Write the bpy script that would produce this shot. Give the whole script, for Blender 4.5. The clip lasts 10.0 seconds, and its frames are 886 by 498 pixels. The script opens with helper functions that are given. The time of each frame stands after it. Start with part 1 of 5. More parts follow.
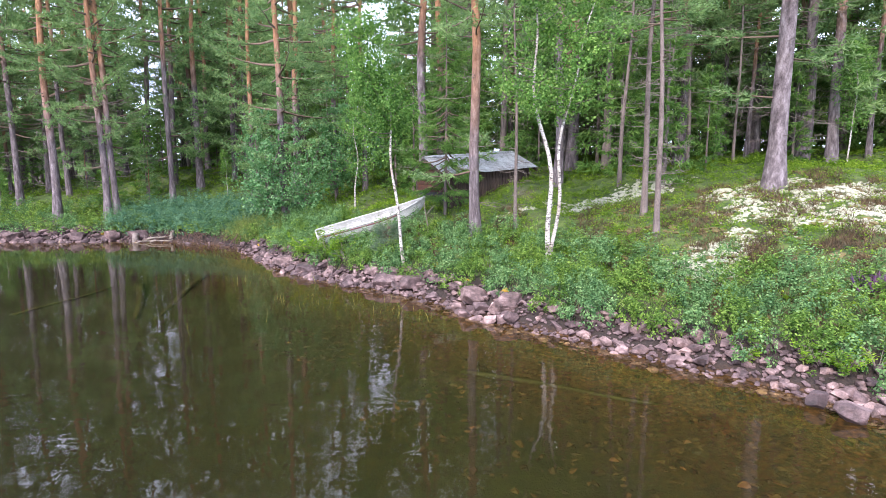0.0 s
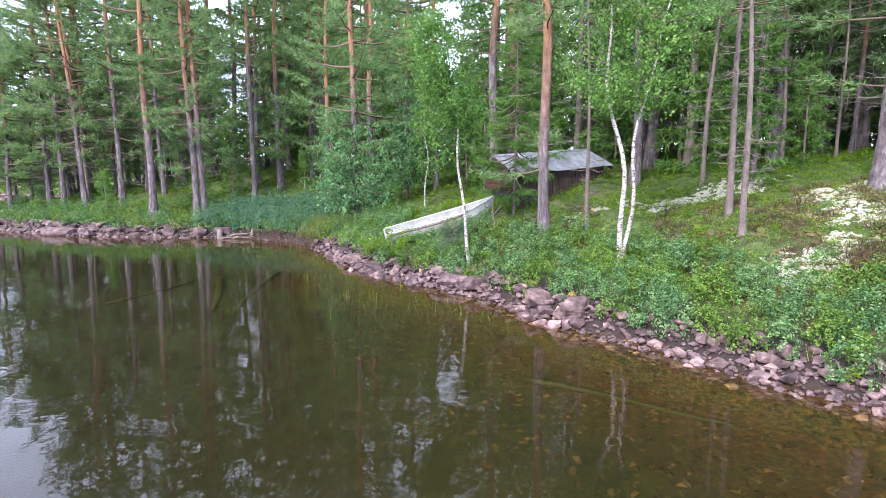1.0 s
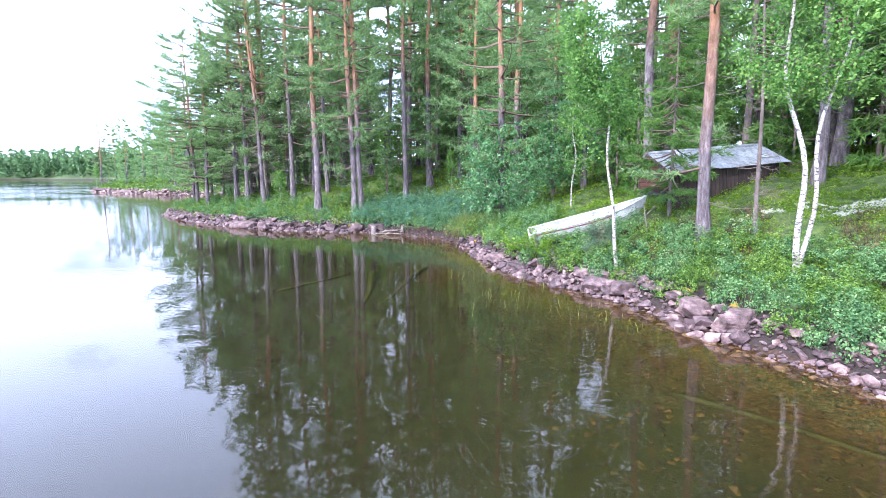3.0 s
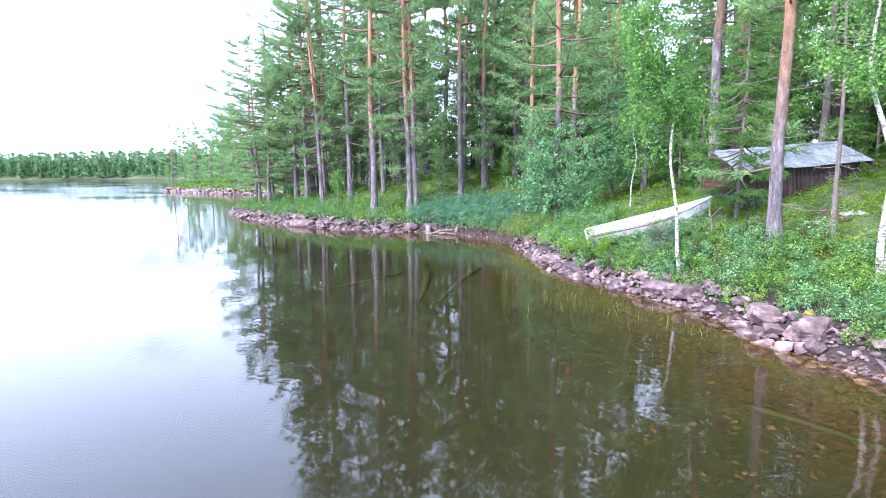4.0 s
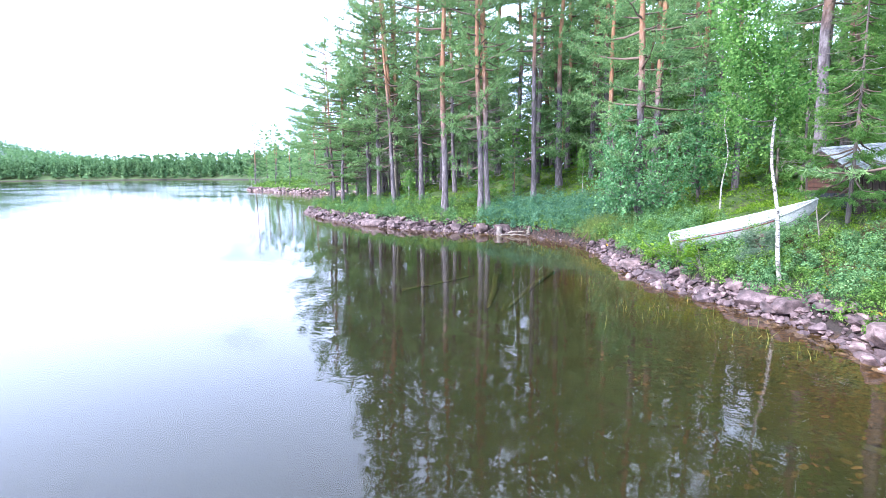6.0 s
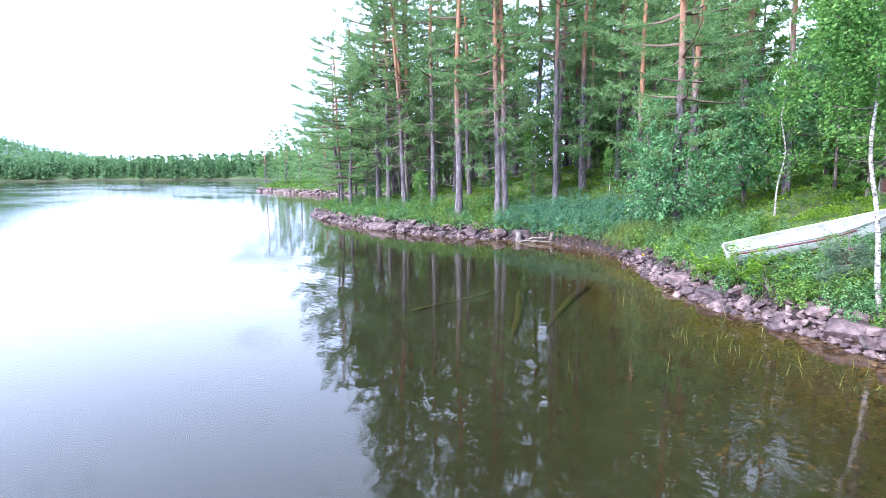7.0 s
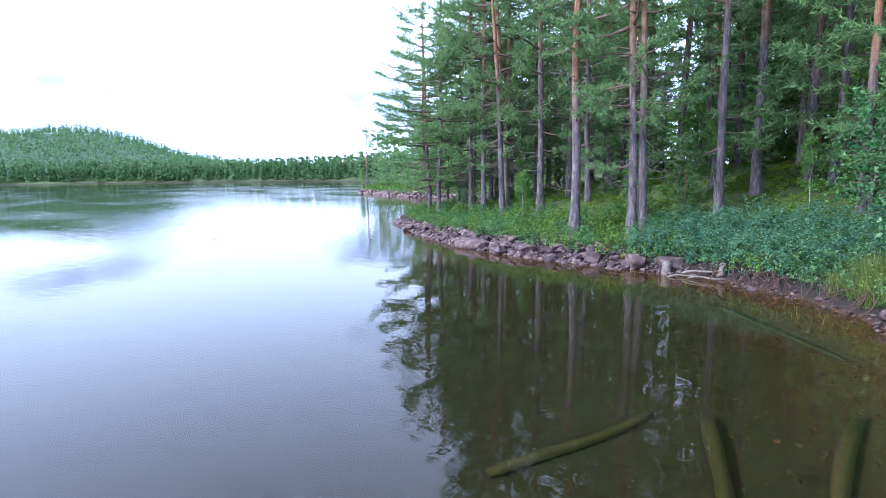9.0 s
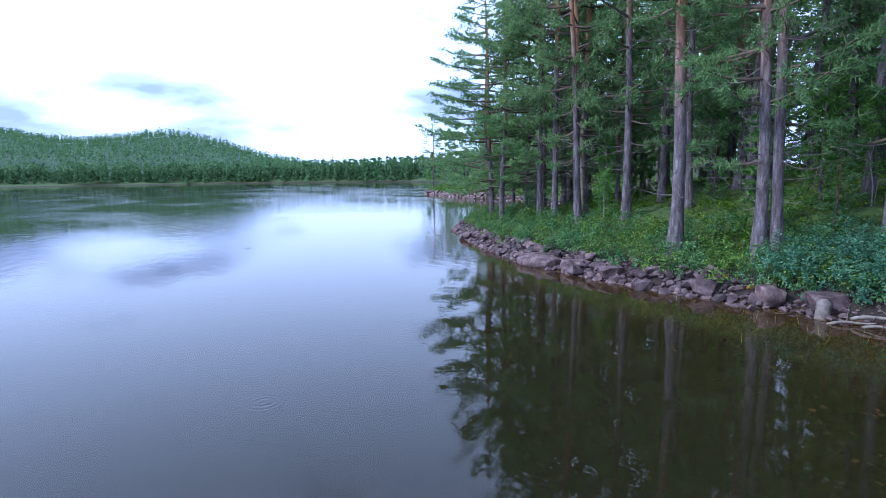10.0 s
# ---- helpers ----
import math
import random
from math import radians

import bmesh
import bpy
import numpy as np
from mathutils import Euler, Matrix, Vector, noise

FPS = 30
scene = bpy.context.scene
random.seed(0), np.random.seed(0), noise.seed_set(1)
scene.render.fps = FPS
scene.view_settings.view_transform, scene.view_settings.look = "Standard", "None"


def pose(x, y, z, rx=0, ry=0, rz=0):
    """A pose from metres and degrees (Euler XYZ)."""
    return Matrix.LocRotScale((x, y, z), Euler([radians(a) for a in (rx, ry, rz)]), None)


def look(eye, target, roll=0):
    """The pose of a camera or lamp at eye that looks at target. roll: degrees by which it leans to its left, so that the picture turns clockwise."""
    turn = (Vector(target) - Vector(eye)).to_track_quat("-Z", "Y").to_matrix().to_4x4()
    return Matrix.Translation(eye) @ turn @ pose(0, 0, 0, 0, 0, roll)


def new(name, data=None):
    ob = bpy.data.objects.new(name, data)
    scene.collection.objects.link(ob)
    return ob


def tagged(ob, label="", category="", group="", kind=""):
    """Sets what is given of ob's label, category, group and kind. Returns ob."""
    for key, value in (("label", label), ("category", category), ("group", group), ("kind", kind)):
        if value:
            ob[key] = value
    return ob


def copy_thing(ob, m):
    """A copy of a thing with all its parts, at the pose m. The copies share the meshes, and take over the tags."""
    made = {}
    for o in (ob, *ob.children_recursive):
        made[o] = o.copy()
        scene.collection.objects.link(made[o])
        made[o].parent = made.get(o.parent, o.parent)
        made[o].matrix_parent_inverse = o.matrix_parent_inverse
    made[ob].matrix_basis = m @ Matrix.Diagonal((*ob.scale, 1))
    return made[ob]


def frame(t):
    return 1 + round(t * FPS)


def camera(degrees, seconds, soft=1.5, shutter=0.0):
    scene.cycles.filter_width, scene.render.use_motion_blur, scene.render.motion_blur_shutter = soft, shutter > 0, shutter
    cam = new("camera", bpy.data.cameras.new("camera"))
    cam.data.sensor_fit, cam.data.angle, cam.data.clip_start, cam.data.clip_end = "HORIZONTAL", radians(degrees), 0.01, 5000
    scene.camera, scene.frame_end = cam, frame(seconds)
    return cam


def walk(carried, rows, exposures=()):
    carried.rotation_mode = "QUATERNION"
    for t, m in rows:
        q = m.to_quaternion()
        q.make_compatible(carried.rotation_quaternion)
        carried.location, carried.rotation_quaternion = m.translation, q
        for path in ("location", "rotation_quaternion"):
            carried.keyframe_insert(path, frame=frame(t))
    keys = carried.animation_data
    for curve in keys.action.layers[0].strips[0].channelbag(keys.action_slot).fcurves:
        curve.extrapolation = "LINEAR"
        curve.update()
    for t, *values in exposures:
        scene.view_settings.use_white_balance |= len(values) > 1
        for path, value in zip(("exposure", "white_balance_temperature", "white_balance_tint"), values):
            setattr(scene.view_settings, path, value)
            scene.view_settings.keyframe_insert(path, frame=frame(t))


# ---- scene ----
import functools

cam = camera(78.2, 10.0, soft=0.7)
METRES, EYE = 16.0, 3.29
ROWS = [
    (0.0, 0.0, 0.0, 0.0, 0.01, -8.05, -0.09),
    (0.5, 0.0088, 0.0099, -0.0003, 4.06, -8.1, 0.02),
    (1.0, 0.0159, 0.0174, -0.0011, 7.93, -8.1, 0.1),
    (1.5, 0.0204, 0.0209, -0.0013, 11.55, -8.12, 0.2),
    (2.0, 0.0208, 0.0207, -0.0005, 14.38, -8.14, 0.27),
    (2.5, 0.019, 0.0188, 0.0016, 19.23, -8.2, 0.46),
    (4.0, 0.0123, 0.0177, 0.0001, 28.62, -8.11, 0.58),
    (4.5, 0.0138, 0.0167, 0.0008, 32.17, -8.1, 0.65),
    (5.0, 0.0169, 0.0158, 0.0009, 34.16, -8.07, 0.62),
    (5.5, 0.015, 0.0212, 0.001, 35.28, -8.09, 0.69),
    (7.0, -0.1003, 0.1701, -0.0027, 37.39, -7.91, 0.56),
    (7.5, -0.1573, 0.2452, -0.0014, 38.41, -7.91, 0.62),
    (8.0, -0.2304, 0.3429, 0.0004, 41.39, -7.9, 0.75),
    (8.5, -0.3014, 0.4368, -0.0011, 45.01, -7.8, 0.75),
    (9.0, -0.3912, 0.5425, -0.0029, 48.55, -7.68, 0.75),
    (9.5, -0.4796, 0.6401, -0.0059, 51.43, -7.57, 0.75),
    (10.0, -0.5893, 0.7498, -0.0035, 55.96, -7.54, 0.9),
]
walk(cam, [(t, pose(METRES * x, METRES * y, EYE + METRES * z, 90 + pitch, roll, yaw)) for t, x, y, z, yaw, pitch, roll in ROWS],
     exposures=[(0.0, 0.3, 6600, 19), (1.5, 0.4, 6300, 20), (2.5, 0.64, 6000, 19), (4.5, 0.92, 5830, 17), (5.5, 0.92, 5830, 15), (7.5, 0.57, 5750, 13), (8.5, 0.2, 5650, 13), (9.2, -0.12, 5450, 13), (10.0, -0.7, 5150, 14)])

# ---- sky and sun ----
SUN_HEIGHT, SUN_WAY = 36, 205  # degrees above the horizon, degrees clockwise from +y
world = bpy.data.worlds.new("cloudy_sky")
scene.world = world
world.use_nodes = True
wn, wl = world.node_tree.nodes, world.node_tree.links
wn.clear()


def wnode(kind, **values):
    n = wn.new(kind)
    for k, v in values.items():
        n.inputs[k].default_value = v
    return n


sky = wn.new("ShaderNodeTexSky")
sky.sky_type, sky.sun_disc = "NISHITA", False
sky.sun_elevation, sky.sun_rotation = radians(SUN_HEIGHT), radians(SUN_WAY)
blue = wn.new("ShaderNodeBackground")
blue.inputs["Strength"].default_value = 0.15
wl.new(sky.outputs[0], blue.inputs["Color"])
coord = wn.new("ShaderNodeTexCoord")
flat = wn.new("ShaderNodeMapping")
flat.inputs["Scale"].default_value = (1.0, 1.0, 3.2)
wl.new(coord.outputs["Generated"], flat.inputs["Vector"])
cloud = wnode("ShaderNodeTexNoise", Scale=2.3, Detail=7.0, Roughness=0.55)
wl.new(flat.outputs[0], cloud.inputs["Vector"])
cover = wn.new("ShaderNodeValToRGB")
cover.color_ramp.elements[0].position, cover.color_ramp.elements[1].position = 0.2, 0.36
wl.new(cloud.outputs["Fac"], cover.inputs[0])
shade = wnode("ShaderNodeTexNoise", Scale=3.4, Detail=5.0, Roughness=0.5)
wl.new(flat.outputs[0], shade.inputs["Vector"])
tone = wn.new("ShaderNodeValToRGB")
tone.color_ramp.elements[0].position, tone.color_ramp.elements[1].position = 0.38, 0.52
tone.color_ramp.elements[0].color, tone.color_ramp.elements[1].color = (0.27, 0.325, 0.49, 1), (0.66, 0.76, 1.0, 1)
# the cloud bases show greyer low over the horizon
lift = wn.new("ShaderNodeSeparateXYZ")
wl.new(coord.outputs["Generated"], lift.inputs[0])
high = wn.new("ShaderNodeMapRange")
for k, v in ((1, 0.1), (2, 0.3), (3, 0.0), (4, 0.3)):
    high.inputs[k].default_value = v
wl.new(lift.outputs["Z"], high.inputs[0])
thin = wn.new("ShaderNodeMath")
wl.new(shade.outputs["Fac"], thin.inputs[0])
wl.new(high.outputs[0], thin.inputs[1])
wl.new(thin.outputs[0], tone.inputs[0])
white = wn.new("ShaderNodeBackground")
white.inputs["Strength"].default_value = 3.6
wl.new(tone.outputs[0], white.inputs["Color"])
mixed = wn.new("ShaderNodeMixShader")
wl.new(cover.outputs[0], mixed.inputs[0])
wl.new(blue.outputs[0], mixed.inputs[1])
wl.new(white.outputs[0], mixed.inputs[2])
wout = wn.new("ShaderNodeOutputWorld")
wl.new(mixed.outputs[0], wout.inputs["Surface"])

sun = new("sun", bpy.data.lights.new("sun", "SUN"))
sun.data.energy, sun.data.angle, sun.data.color = 4.8, radians(9), (1.0, 0.97, 0.93)
a, e = radians(SUN_WAY), radians(SUN_HEIGHT)
sun.matrix_world = look((30 * math.sin(a) * math.cos(e), 30 * math.cos(a) * math.cos(e), 30 * math.sin(e)), (0, 0, 0))

# ---- materials ----


def material(name):
    m = bpy.data.materials.new(name)
    m.use_nodes = True
    nt = m.node_tree
    return m, nt, nt.nodes["Principled BSDF"], nt.nodes["Material Output"]


def node(nt, kind, links=None, **values):
    n = nt.nodes.new(kind)
    for k, v in values.items():
        n.inputs[k].default_value = v
    for k, v in (links or {}).items():
        nt.links.new(v, n.inputs[k])
    return n


def ramp(nt, fac, stops):
    r = nt.nodes.new("ShaderNodeValToRGB")
    while len(r.color_ramp.elements) < len(stops):
        r.color_ramp.elements.new(0.5)
    for el, (p, c) in zip(r.color_ramp.elements, stops):
        el.position, el.color = p, (*c, 1)
    nt.links.new(fac, r.inputs[0])
    return r.outputs[0]


def blend(nt, fac, c1, c2, kind="MIX"):
    m = nt.nodes.new("ShaderNodeMix")
    m.data_type, m.blend_type = "RGBA", kind
    for sock, v in ((0, fac), (6, c1), (7, c2)):
        if isinstance(v, (int, float)):
            m.inputs[sock].default_value = v
        elif isinstance(v, tuple):
            m.inputs[sock].default_value = (*v, 1)
        else:
            nt.links.new(v, m.inputs[sock])
    return m.outputs[2]


def place(nt, scale=(1, 1, 1), world_place=False):
    if world_place:
        src = nt.nodes.new("ShaderNodeNewGeometry").outputs["Position"]
    else:
        src = nt.nodes.new("ShaderNodeTexCoord").outputs["Object"]
    mp = node(nt, "ShaderNodeMapping", {"Vector": src}, Scale=scale)
    return mp.outputs[0]


def noise_of(nt, vec, scale, detail=4.0, rough=0.55):
    return node(nt, "ShaderNodeTexNoise", {"Vector": vec}, Scale=scale, Detail=detail, Roughness=rough).outputs["Fac"]


def bump(nt, bsdf, height, strength, distance=0.02):
    b = node(nt, "ShaderNodeBump", {"Height": height}, Strength=strength, Distance=distance)
    nt.links.new(b.outputs[0], bsdf.inputs["Normal"])
    return b


def plain(name, dark, light, scale=6.0, rough=0.7, relief=0.3, stretch=(1, 1, 1), metal=0.0, random_tint=0.0, fine=None):
    """A surface between two colours, with grain at two scales."""
    m, nt, bs, _ = material(name)
    v = place(nt, stretch)
    n1, n2 = noise_of(nt, v, scale, 5), noise_of(nt, v, fine or scale * 7, 3, 0.6)
    both = node(nt, "ShaderNodeMath", {0: n1, 1: n2})
    both.operation = "ADD"
    half = node(nt, "ShaderNodeMath", {0: both.outputs[0]})
    half.operation, half.inputs[1].default_value = "MULTIPLY", 0.5
    col = ramp(nt, half.outputs[0], [(0.34, dark), (0.66, light)])
    if random_tint:
        info = nt.nodes.new("ShaderNodeObjectInfo")
        grey = ramp(nt, info.outputs["Random"], [(0.0, (1 - random_tint,) * 3), (1.0, (1, 1, 1))])
        col = blend(nt, 1.0, col, grey, "MULTIPLY")
    nt.links.new(col, bs.inputs["Base Color"])
    bs.inputs["Roughness"].default_value, bs.inputs["Metallic"].default_value = rough, metal
    bump(nt, bs, half.outputs[0], relief)
    return m


def leafy(name, c1, c2, c3, glow=0.35, rough=0.55, mottle=1.0):
    """Leaves or needles: each with its own tone, letting some light through."""
    m, nt, bs, out = material(name)
    geo = nt.nodes.new("ShaderNodeNewGeometry")
    info = nt.nodes.new("ShaderNodeObjectInfo")
    col = ramp(nt, geo.outputs["Random Per Island"], [(0.0, c1), (0.55, c2), (1.0, c3)])
    big = ramp(nt, noise_of(nt, place(nt, world_place=True), 0.55, 3), [(0.3, (0.82, 0.86, 0.84)), (0.7, (1.0, 1.0, 0.92))])
    col = blend(nt, 1.0, col, big, "MULTIPLY")
    own = ramp(nt, info.outputs["Random"], [(0.0, (0.84, 0.9, 0.86)), (1.0, (1.0, 1.0, 1.0))])
    col = blend(nt, 1.0, col, own, "MULTIPLY")
    tuft = ramp(nt, noise_of(nt, place(nt, world_place=True), 2.1, 4, 0.6), [(0.34, (0.58, 0.68, 0.66)), (0.64, (1.08, 1.05, 0.98))])
    col = blend(nt, 1.0, col, tuft, "MULTIPLY")
    sprig = ramp(nt, noise_of(nt, place(nt, world_place=True), 8.5, 3, 0.55), [(0.36, (0.5, 0.62, 0.6)), (0.62, (1.12, 1.06, 0.98))])
    col = blend(nt, mottle, col, sprig, "MULTIPLY")
    nt.links.new(col, bs.inputs["Base Color"])
    bs.inputs["Roughness"].default_value = rough
    bs.inputs["Specular IOR Level"].default_value = 0.1
    thru = node(nt, "ShaderNodeBsdfTranslucent", {"Color": col})
    mix = node(nt, "ShaderNodeMixShader", {1: bs.outputs[0], 2: thru.outputs[0]}, Fac=glow)
    nt.links.new(mix.outputs[0], out.inputs["Surface"])
    return m


def pine_bark():
    """Grey-brown plates at the foot, turning to thin orange flakes higher up."""
    m, nt, bs, _ = material("pine_bark")
    v = place(nt, (1, 1, 0.28))
    warp = node(nt, "ShaderNodeTexNoise", {"Vector": v}, Scale=7.0, Detail=3.0)
    shifted = blend(nt, 0.12, v, warp.outputs["Color"])
    cells = node(nt, "ShaderNodeTexVoronoi", {"Vector": shifted}, Scale=52.0)
    cells.feature = "DISTANCE_TO_EDGE"
    crack = ramp(nt, cells.outputs["Distance"], [(0.0, (0, 0, 0)), (0.14, (1, 1, 1))])
    n = noise_of(nt, v, 9, 6, 0.65)
    low = ramp(nt, n, [(0.32, (0.06, 0.045, 0.047)), (0.52, (0.19, 0.152, 0.158)), (0.7, (0.37, 0.315, 0.325))])
    high = ramp(nt, n, [(0.3, (0.26, 0.12, 0.06)), (0.55, (0.44, 0.22, 0.12)), (0.75, (0.56, 0.33, 0.2))])
    src = nt.nodes.new("ShaderNodeTexCoord")
    sep = node(nt, "ShaderNodeSeparateXYZ", {0: src.outputs["Object"]})
    wob = node(nt, "ShaderNodeMath", {0: noise_of(nt, place(nt), 1.3, 2)})
    wob.operation, wob.inputs[1].default_value = "MULTIPLY", 3.0
    up = node(nt, "ShaderNodeMath", {0: sep.outputs["Z"], 1: wob.outputs[0]})
    up.operation = "ADD"
    own = nt.nodes.new("ShaderNodeObjectInfo")
    start = node(nt, "ShaderNodeMath", {0: own.outputs["Random"]})
    start.operation, start.inputs[1].default_value = "MULTIPLY", 3.0
    above = node(nt, "ShaderNodeMath", {0: up.outputs[0], 1: start.outputs[0]})
    above.operation = "SUBTRACT"
    fac = node(nt, "ShaderNodeMapRange", {0: above.outputs[0]})
    fac.inputs[1].default_value, fac.inputs[2].default_value = 4.2, 7.4
    col = blend(nt, fac.outputs[0], low, high)
    col = blend(nt, 0.4, col, crack, "MULTIPLY")
    nt.links.new(col, bs.inputs["Base Color"])
    bs.inputs["Roughness"].default_value = 0.9
    mix = blend(nt, 0.5, crack, n)
    bump(nt, bs, mix, 0.8, 0.03)
    return m


def birch_bark():
    m, nt, bs, _ = material("birch_bark")
    v = place(nt, (1, 1, 2.2))
    marks = ramp(nt, noise_of(nt, v, 11.0, 6, 0.7), [(0.4, (0.04, 0.036, 0.032)), (0.48, (0.42, 0.39, 0.36)), (0.62, (0.64, 0.62, 0.585))])
    stain = ramp(nt, noise_of(nt, place(nt), 3.0, 3), [(0.35, (0.6, 0.54, 0.47)), (0.65, (1, 1, 1))])
    nt.links.new(blend(nt, 1.0, marks, stain, "MULTIPLY"), bs.inputs["Base Color"])
    bs.inputs["Roughness"].default_value = 0.65
    bump(nt, bs, marks, 0.3)
    return m


def granite():
    """Angular pink-grey granite, wet and dark at the waterline by its own dark algae."""
    m, nt, bs, _ = material("granite")
    v = place(nt, world_place=True)
    n1, n2 = noise_of(nt, v, 4.2, 6, 0.62), noise_of(nt, v, 45, 3, 0.7)
    col = ramp(nt, n1, [(0.32, (0.062, 0.047, 0.043)), (0.5, (0.2, 0.157, 0.15)), (0.68, (0.45, 0.38, 0.357))])
    speck = ramp(nt, n2, [(0.35, (0.6, 0.55, 0.55)), (0.6, (1, 1, 1))])
    col = blend(nt, 0.8, col, speck, "MULTIPLY")
    info = nt.nodes.new("ShaderNodeObjectInfo")
    geo = nt.nodes.new("ShaderNodeNewGeometry")
    own = ramp(nt, info.outputs["Random"], [(0.0, (0.5, 0.44, 0.46)), (0.5, (0.84, 0.76, 0.76)), (1.0, (1.22, 1.11, 1.05))])
    isl = ramp(nt, geo.outputs["Random Per Island"], [(0.0, (0.5, 0.44, 0.45)), (0.6, (0.95, 0.86, 0.85)), (1.0, (1.4, 1.28, 1.22))])
    col = blend(nt, 1.0, blend(nt, 1.0, col, own, "MULTIPLY"), isl, "MULTIPLY")
    nt.links.new(col, bs.inputs["Base Color"])
    bs.inputs["Roughness"].default_value = 0.75
    bump(nt, bs, blend(nt, 0.4, n1, n2), 0.5, 0.03)
    return m


def ground_material():
    """Moss, needle litter and bare earth on land; cobbles and silt on the lake's bed, painted darker with depth for
    light the water swallows.
    """
    m, nt, bs, _ = material("forest_ground")
    v = place(nt, world_place=True)
    n1, n2, n3 = noise_of(nt, v, 0.5, 4), noise_of(nt, v, 3.5, 6, 0.65), noise_of(nt, v, 30, 3, 0.7)
    moss = ramp(nt, n2, [(0.3, (0.02, 0.04, 0.007)), (0.5, (0.05, 0.085, 0.014)), (0.7, (0.11, 0.15, 0.03))])
    litter = ramp(nt, n3, [(0.3, (0.035, 0.025, 0.014)), (0.6, (0.11, 0.075, 0.04)), (0.8, (0.24, 0.17, 0.1))])
    land = blend(nt, ramp(nt, n1, [(0.54, (0, 0, 0)), (0.74, (0.8, 0.8, 0.8))]), moss, litter)
    land = blend(nt, ramp(nt, n2, [(0.4, (0, 0, 0)), (0.75, (0.8, 0.8, 0.8))]), land, moss)
    cells = node(nt, "ShaderNodeTexNoise", {"Vector": v}, Scale=14.0, Detail=5.0)
    edge = node(nt, "ShaderNodeTexVoronoi", {"Vector": v}, Scale=11.0)
    edge.feature = "F1"
    gap = ramp(nt, edge.outputs["Distance"], [(0.2, (1, 1, 1)), (0.75, (0.45, 0.45, 0.45))])
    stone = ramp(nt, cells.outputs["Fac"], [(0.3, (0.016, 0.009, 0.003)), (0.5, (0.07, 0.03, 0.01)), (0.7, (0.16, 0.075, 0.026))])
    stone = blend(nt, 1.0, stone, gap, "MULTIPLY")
    # near-black tones: light lost in deeper water is put into the bed's colour
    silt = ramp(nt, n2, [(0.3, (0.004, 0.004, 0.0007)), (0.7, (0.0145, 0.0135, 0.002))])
    depth_shade = ramp(nt, n2, [(0.3, (0.001, 0.001, 0.0003)), (0.7, (0.004, 0.0036, 0.0007))])
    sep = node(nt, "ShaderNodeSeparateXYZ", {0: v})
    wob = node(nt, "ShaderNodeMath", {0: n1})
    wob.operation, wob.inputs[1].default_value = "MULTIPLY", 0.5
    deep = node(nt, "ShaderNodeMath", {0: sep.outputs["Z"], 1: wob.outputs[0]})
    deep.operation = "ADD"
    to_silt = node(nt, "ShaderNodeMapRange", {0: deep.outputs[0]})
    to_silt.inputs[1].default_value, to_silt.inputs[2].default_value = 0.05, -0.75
    to_depth_shade = node(nt, "ShaderNodeMapRange", {0: sep.outputs["Z"]})
    to_depth_shade.inputs[1].default_value, to_depth_shade.inputs[2].default_value = -1.2, -2.2
    bed = blend(nt, to_silt.outputs[0], stone, blend(nt, to_depth_shade.outputs[0], silt, depth_shade))
    # bare peat along the edge, dark forest green on the hills
    peat = ramp(nt, n3, [(0.35, (0.012, 0.008, 0.006)), (0.7, (0.045, 0.028, 0.02))])
    low = node(nt, "ShaderNodeMapRange", {0: sep.outputs["Z"]})
    low.inputs[1].default_value, low.inputs[2].default_value = 0.72, 0.5
    land = blend(nt, low.outputs[0], land, peat)
    upland = node(nt, "ShaderNodeMapRange", {0: sep.outputs["Z"]})
    upland.inputs[1].default_value, upland.inputs[2].default_value = 6.0, 9.0
    land = blend(nt, upland.outputs[0], land, (0.03, 0.065, 0.025))
    wet = node(nt, "ShaderNodeMapRange", {0: sep.outputs["Z"]})
    wet.inputs[1].default_value, wet.inputs[2].default_value = 0.12, 0.0
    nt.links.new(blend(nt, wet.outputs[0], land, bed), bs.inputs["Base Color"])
    bs.inputs["Roughness"].default_value = 0.9
    bump(nt, bs, blend(nt, 0.5, n2, n3), 0.7, 0.05)
    return m


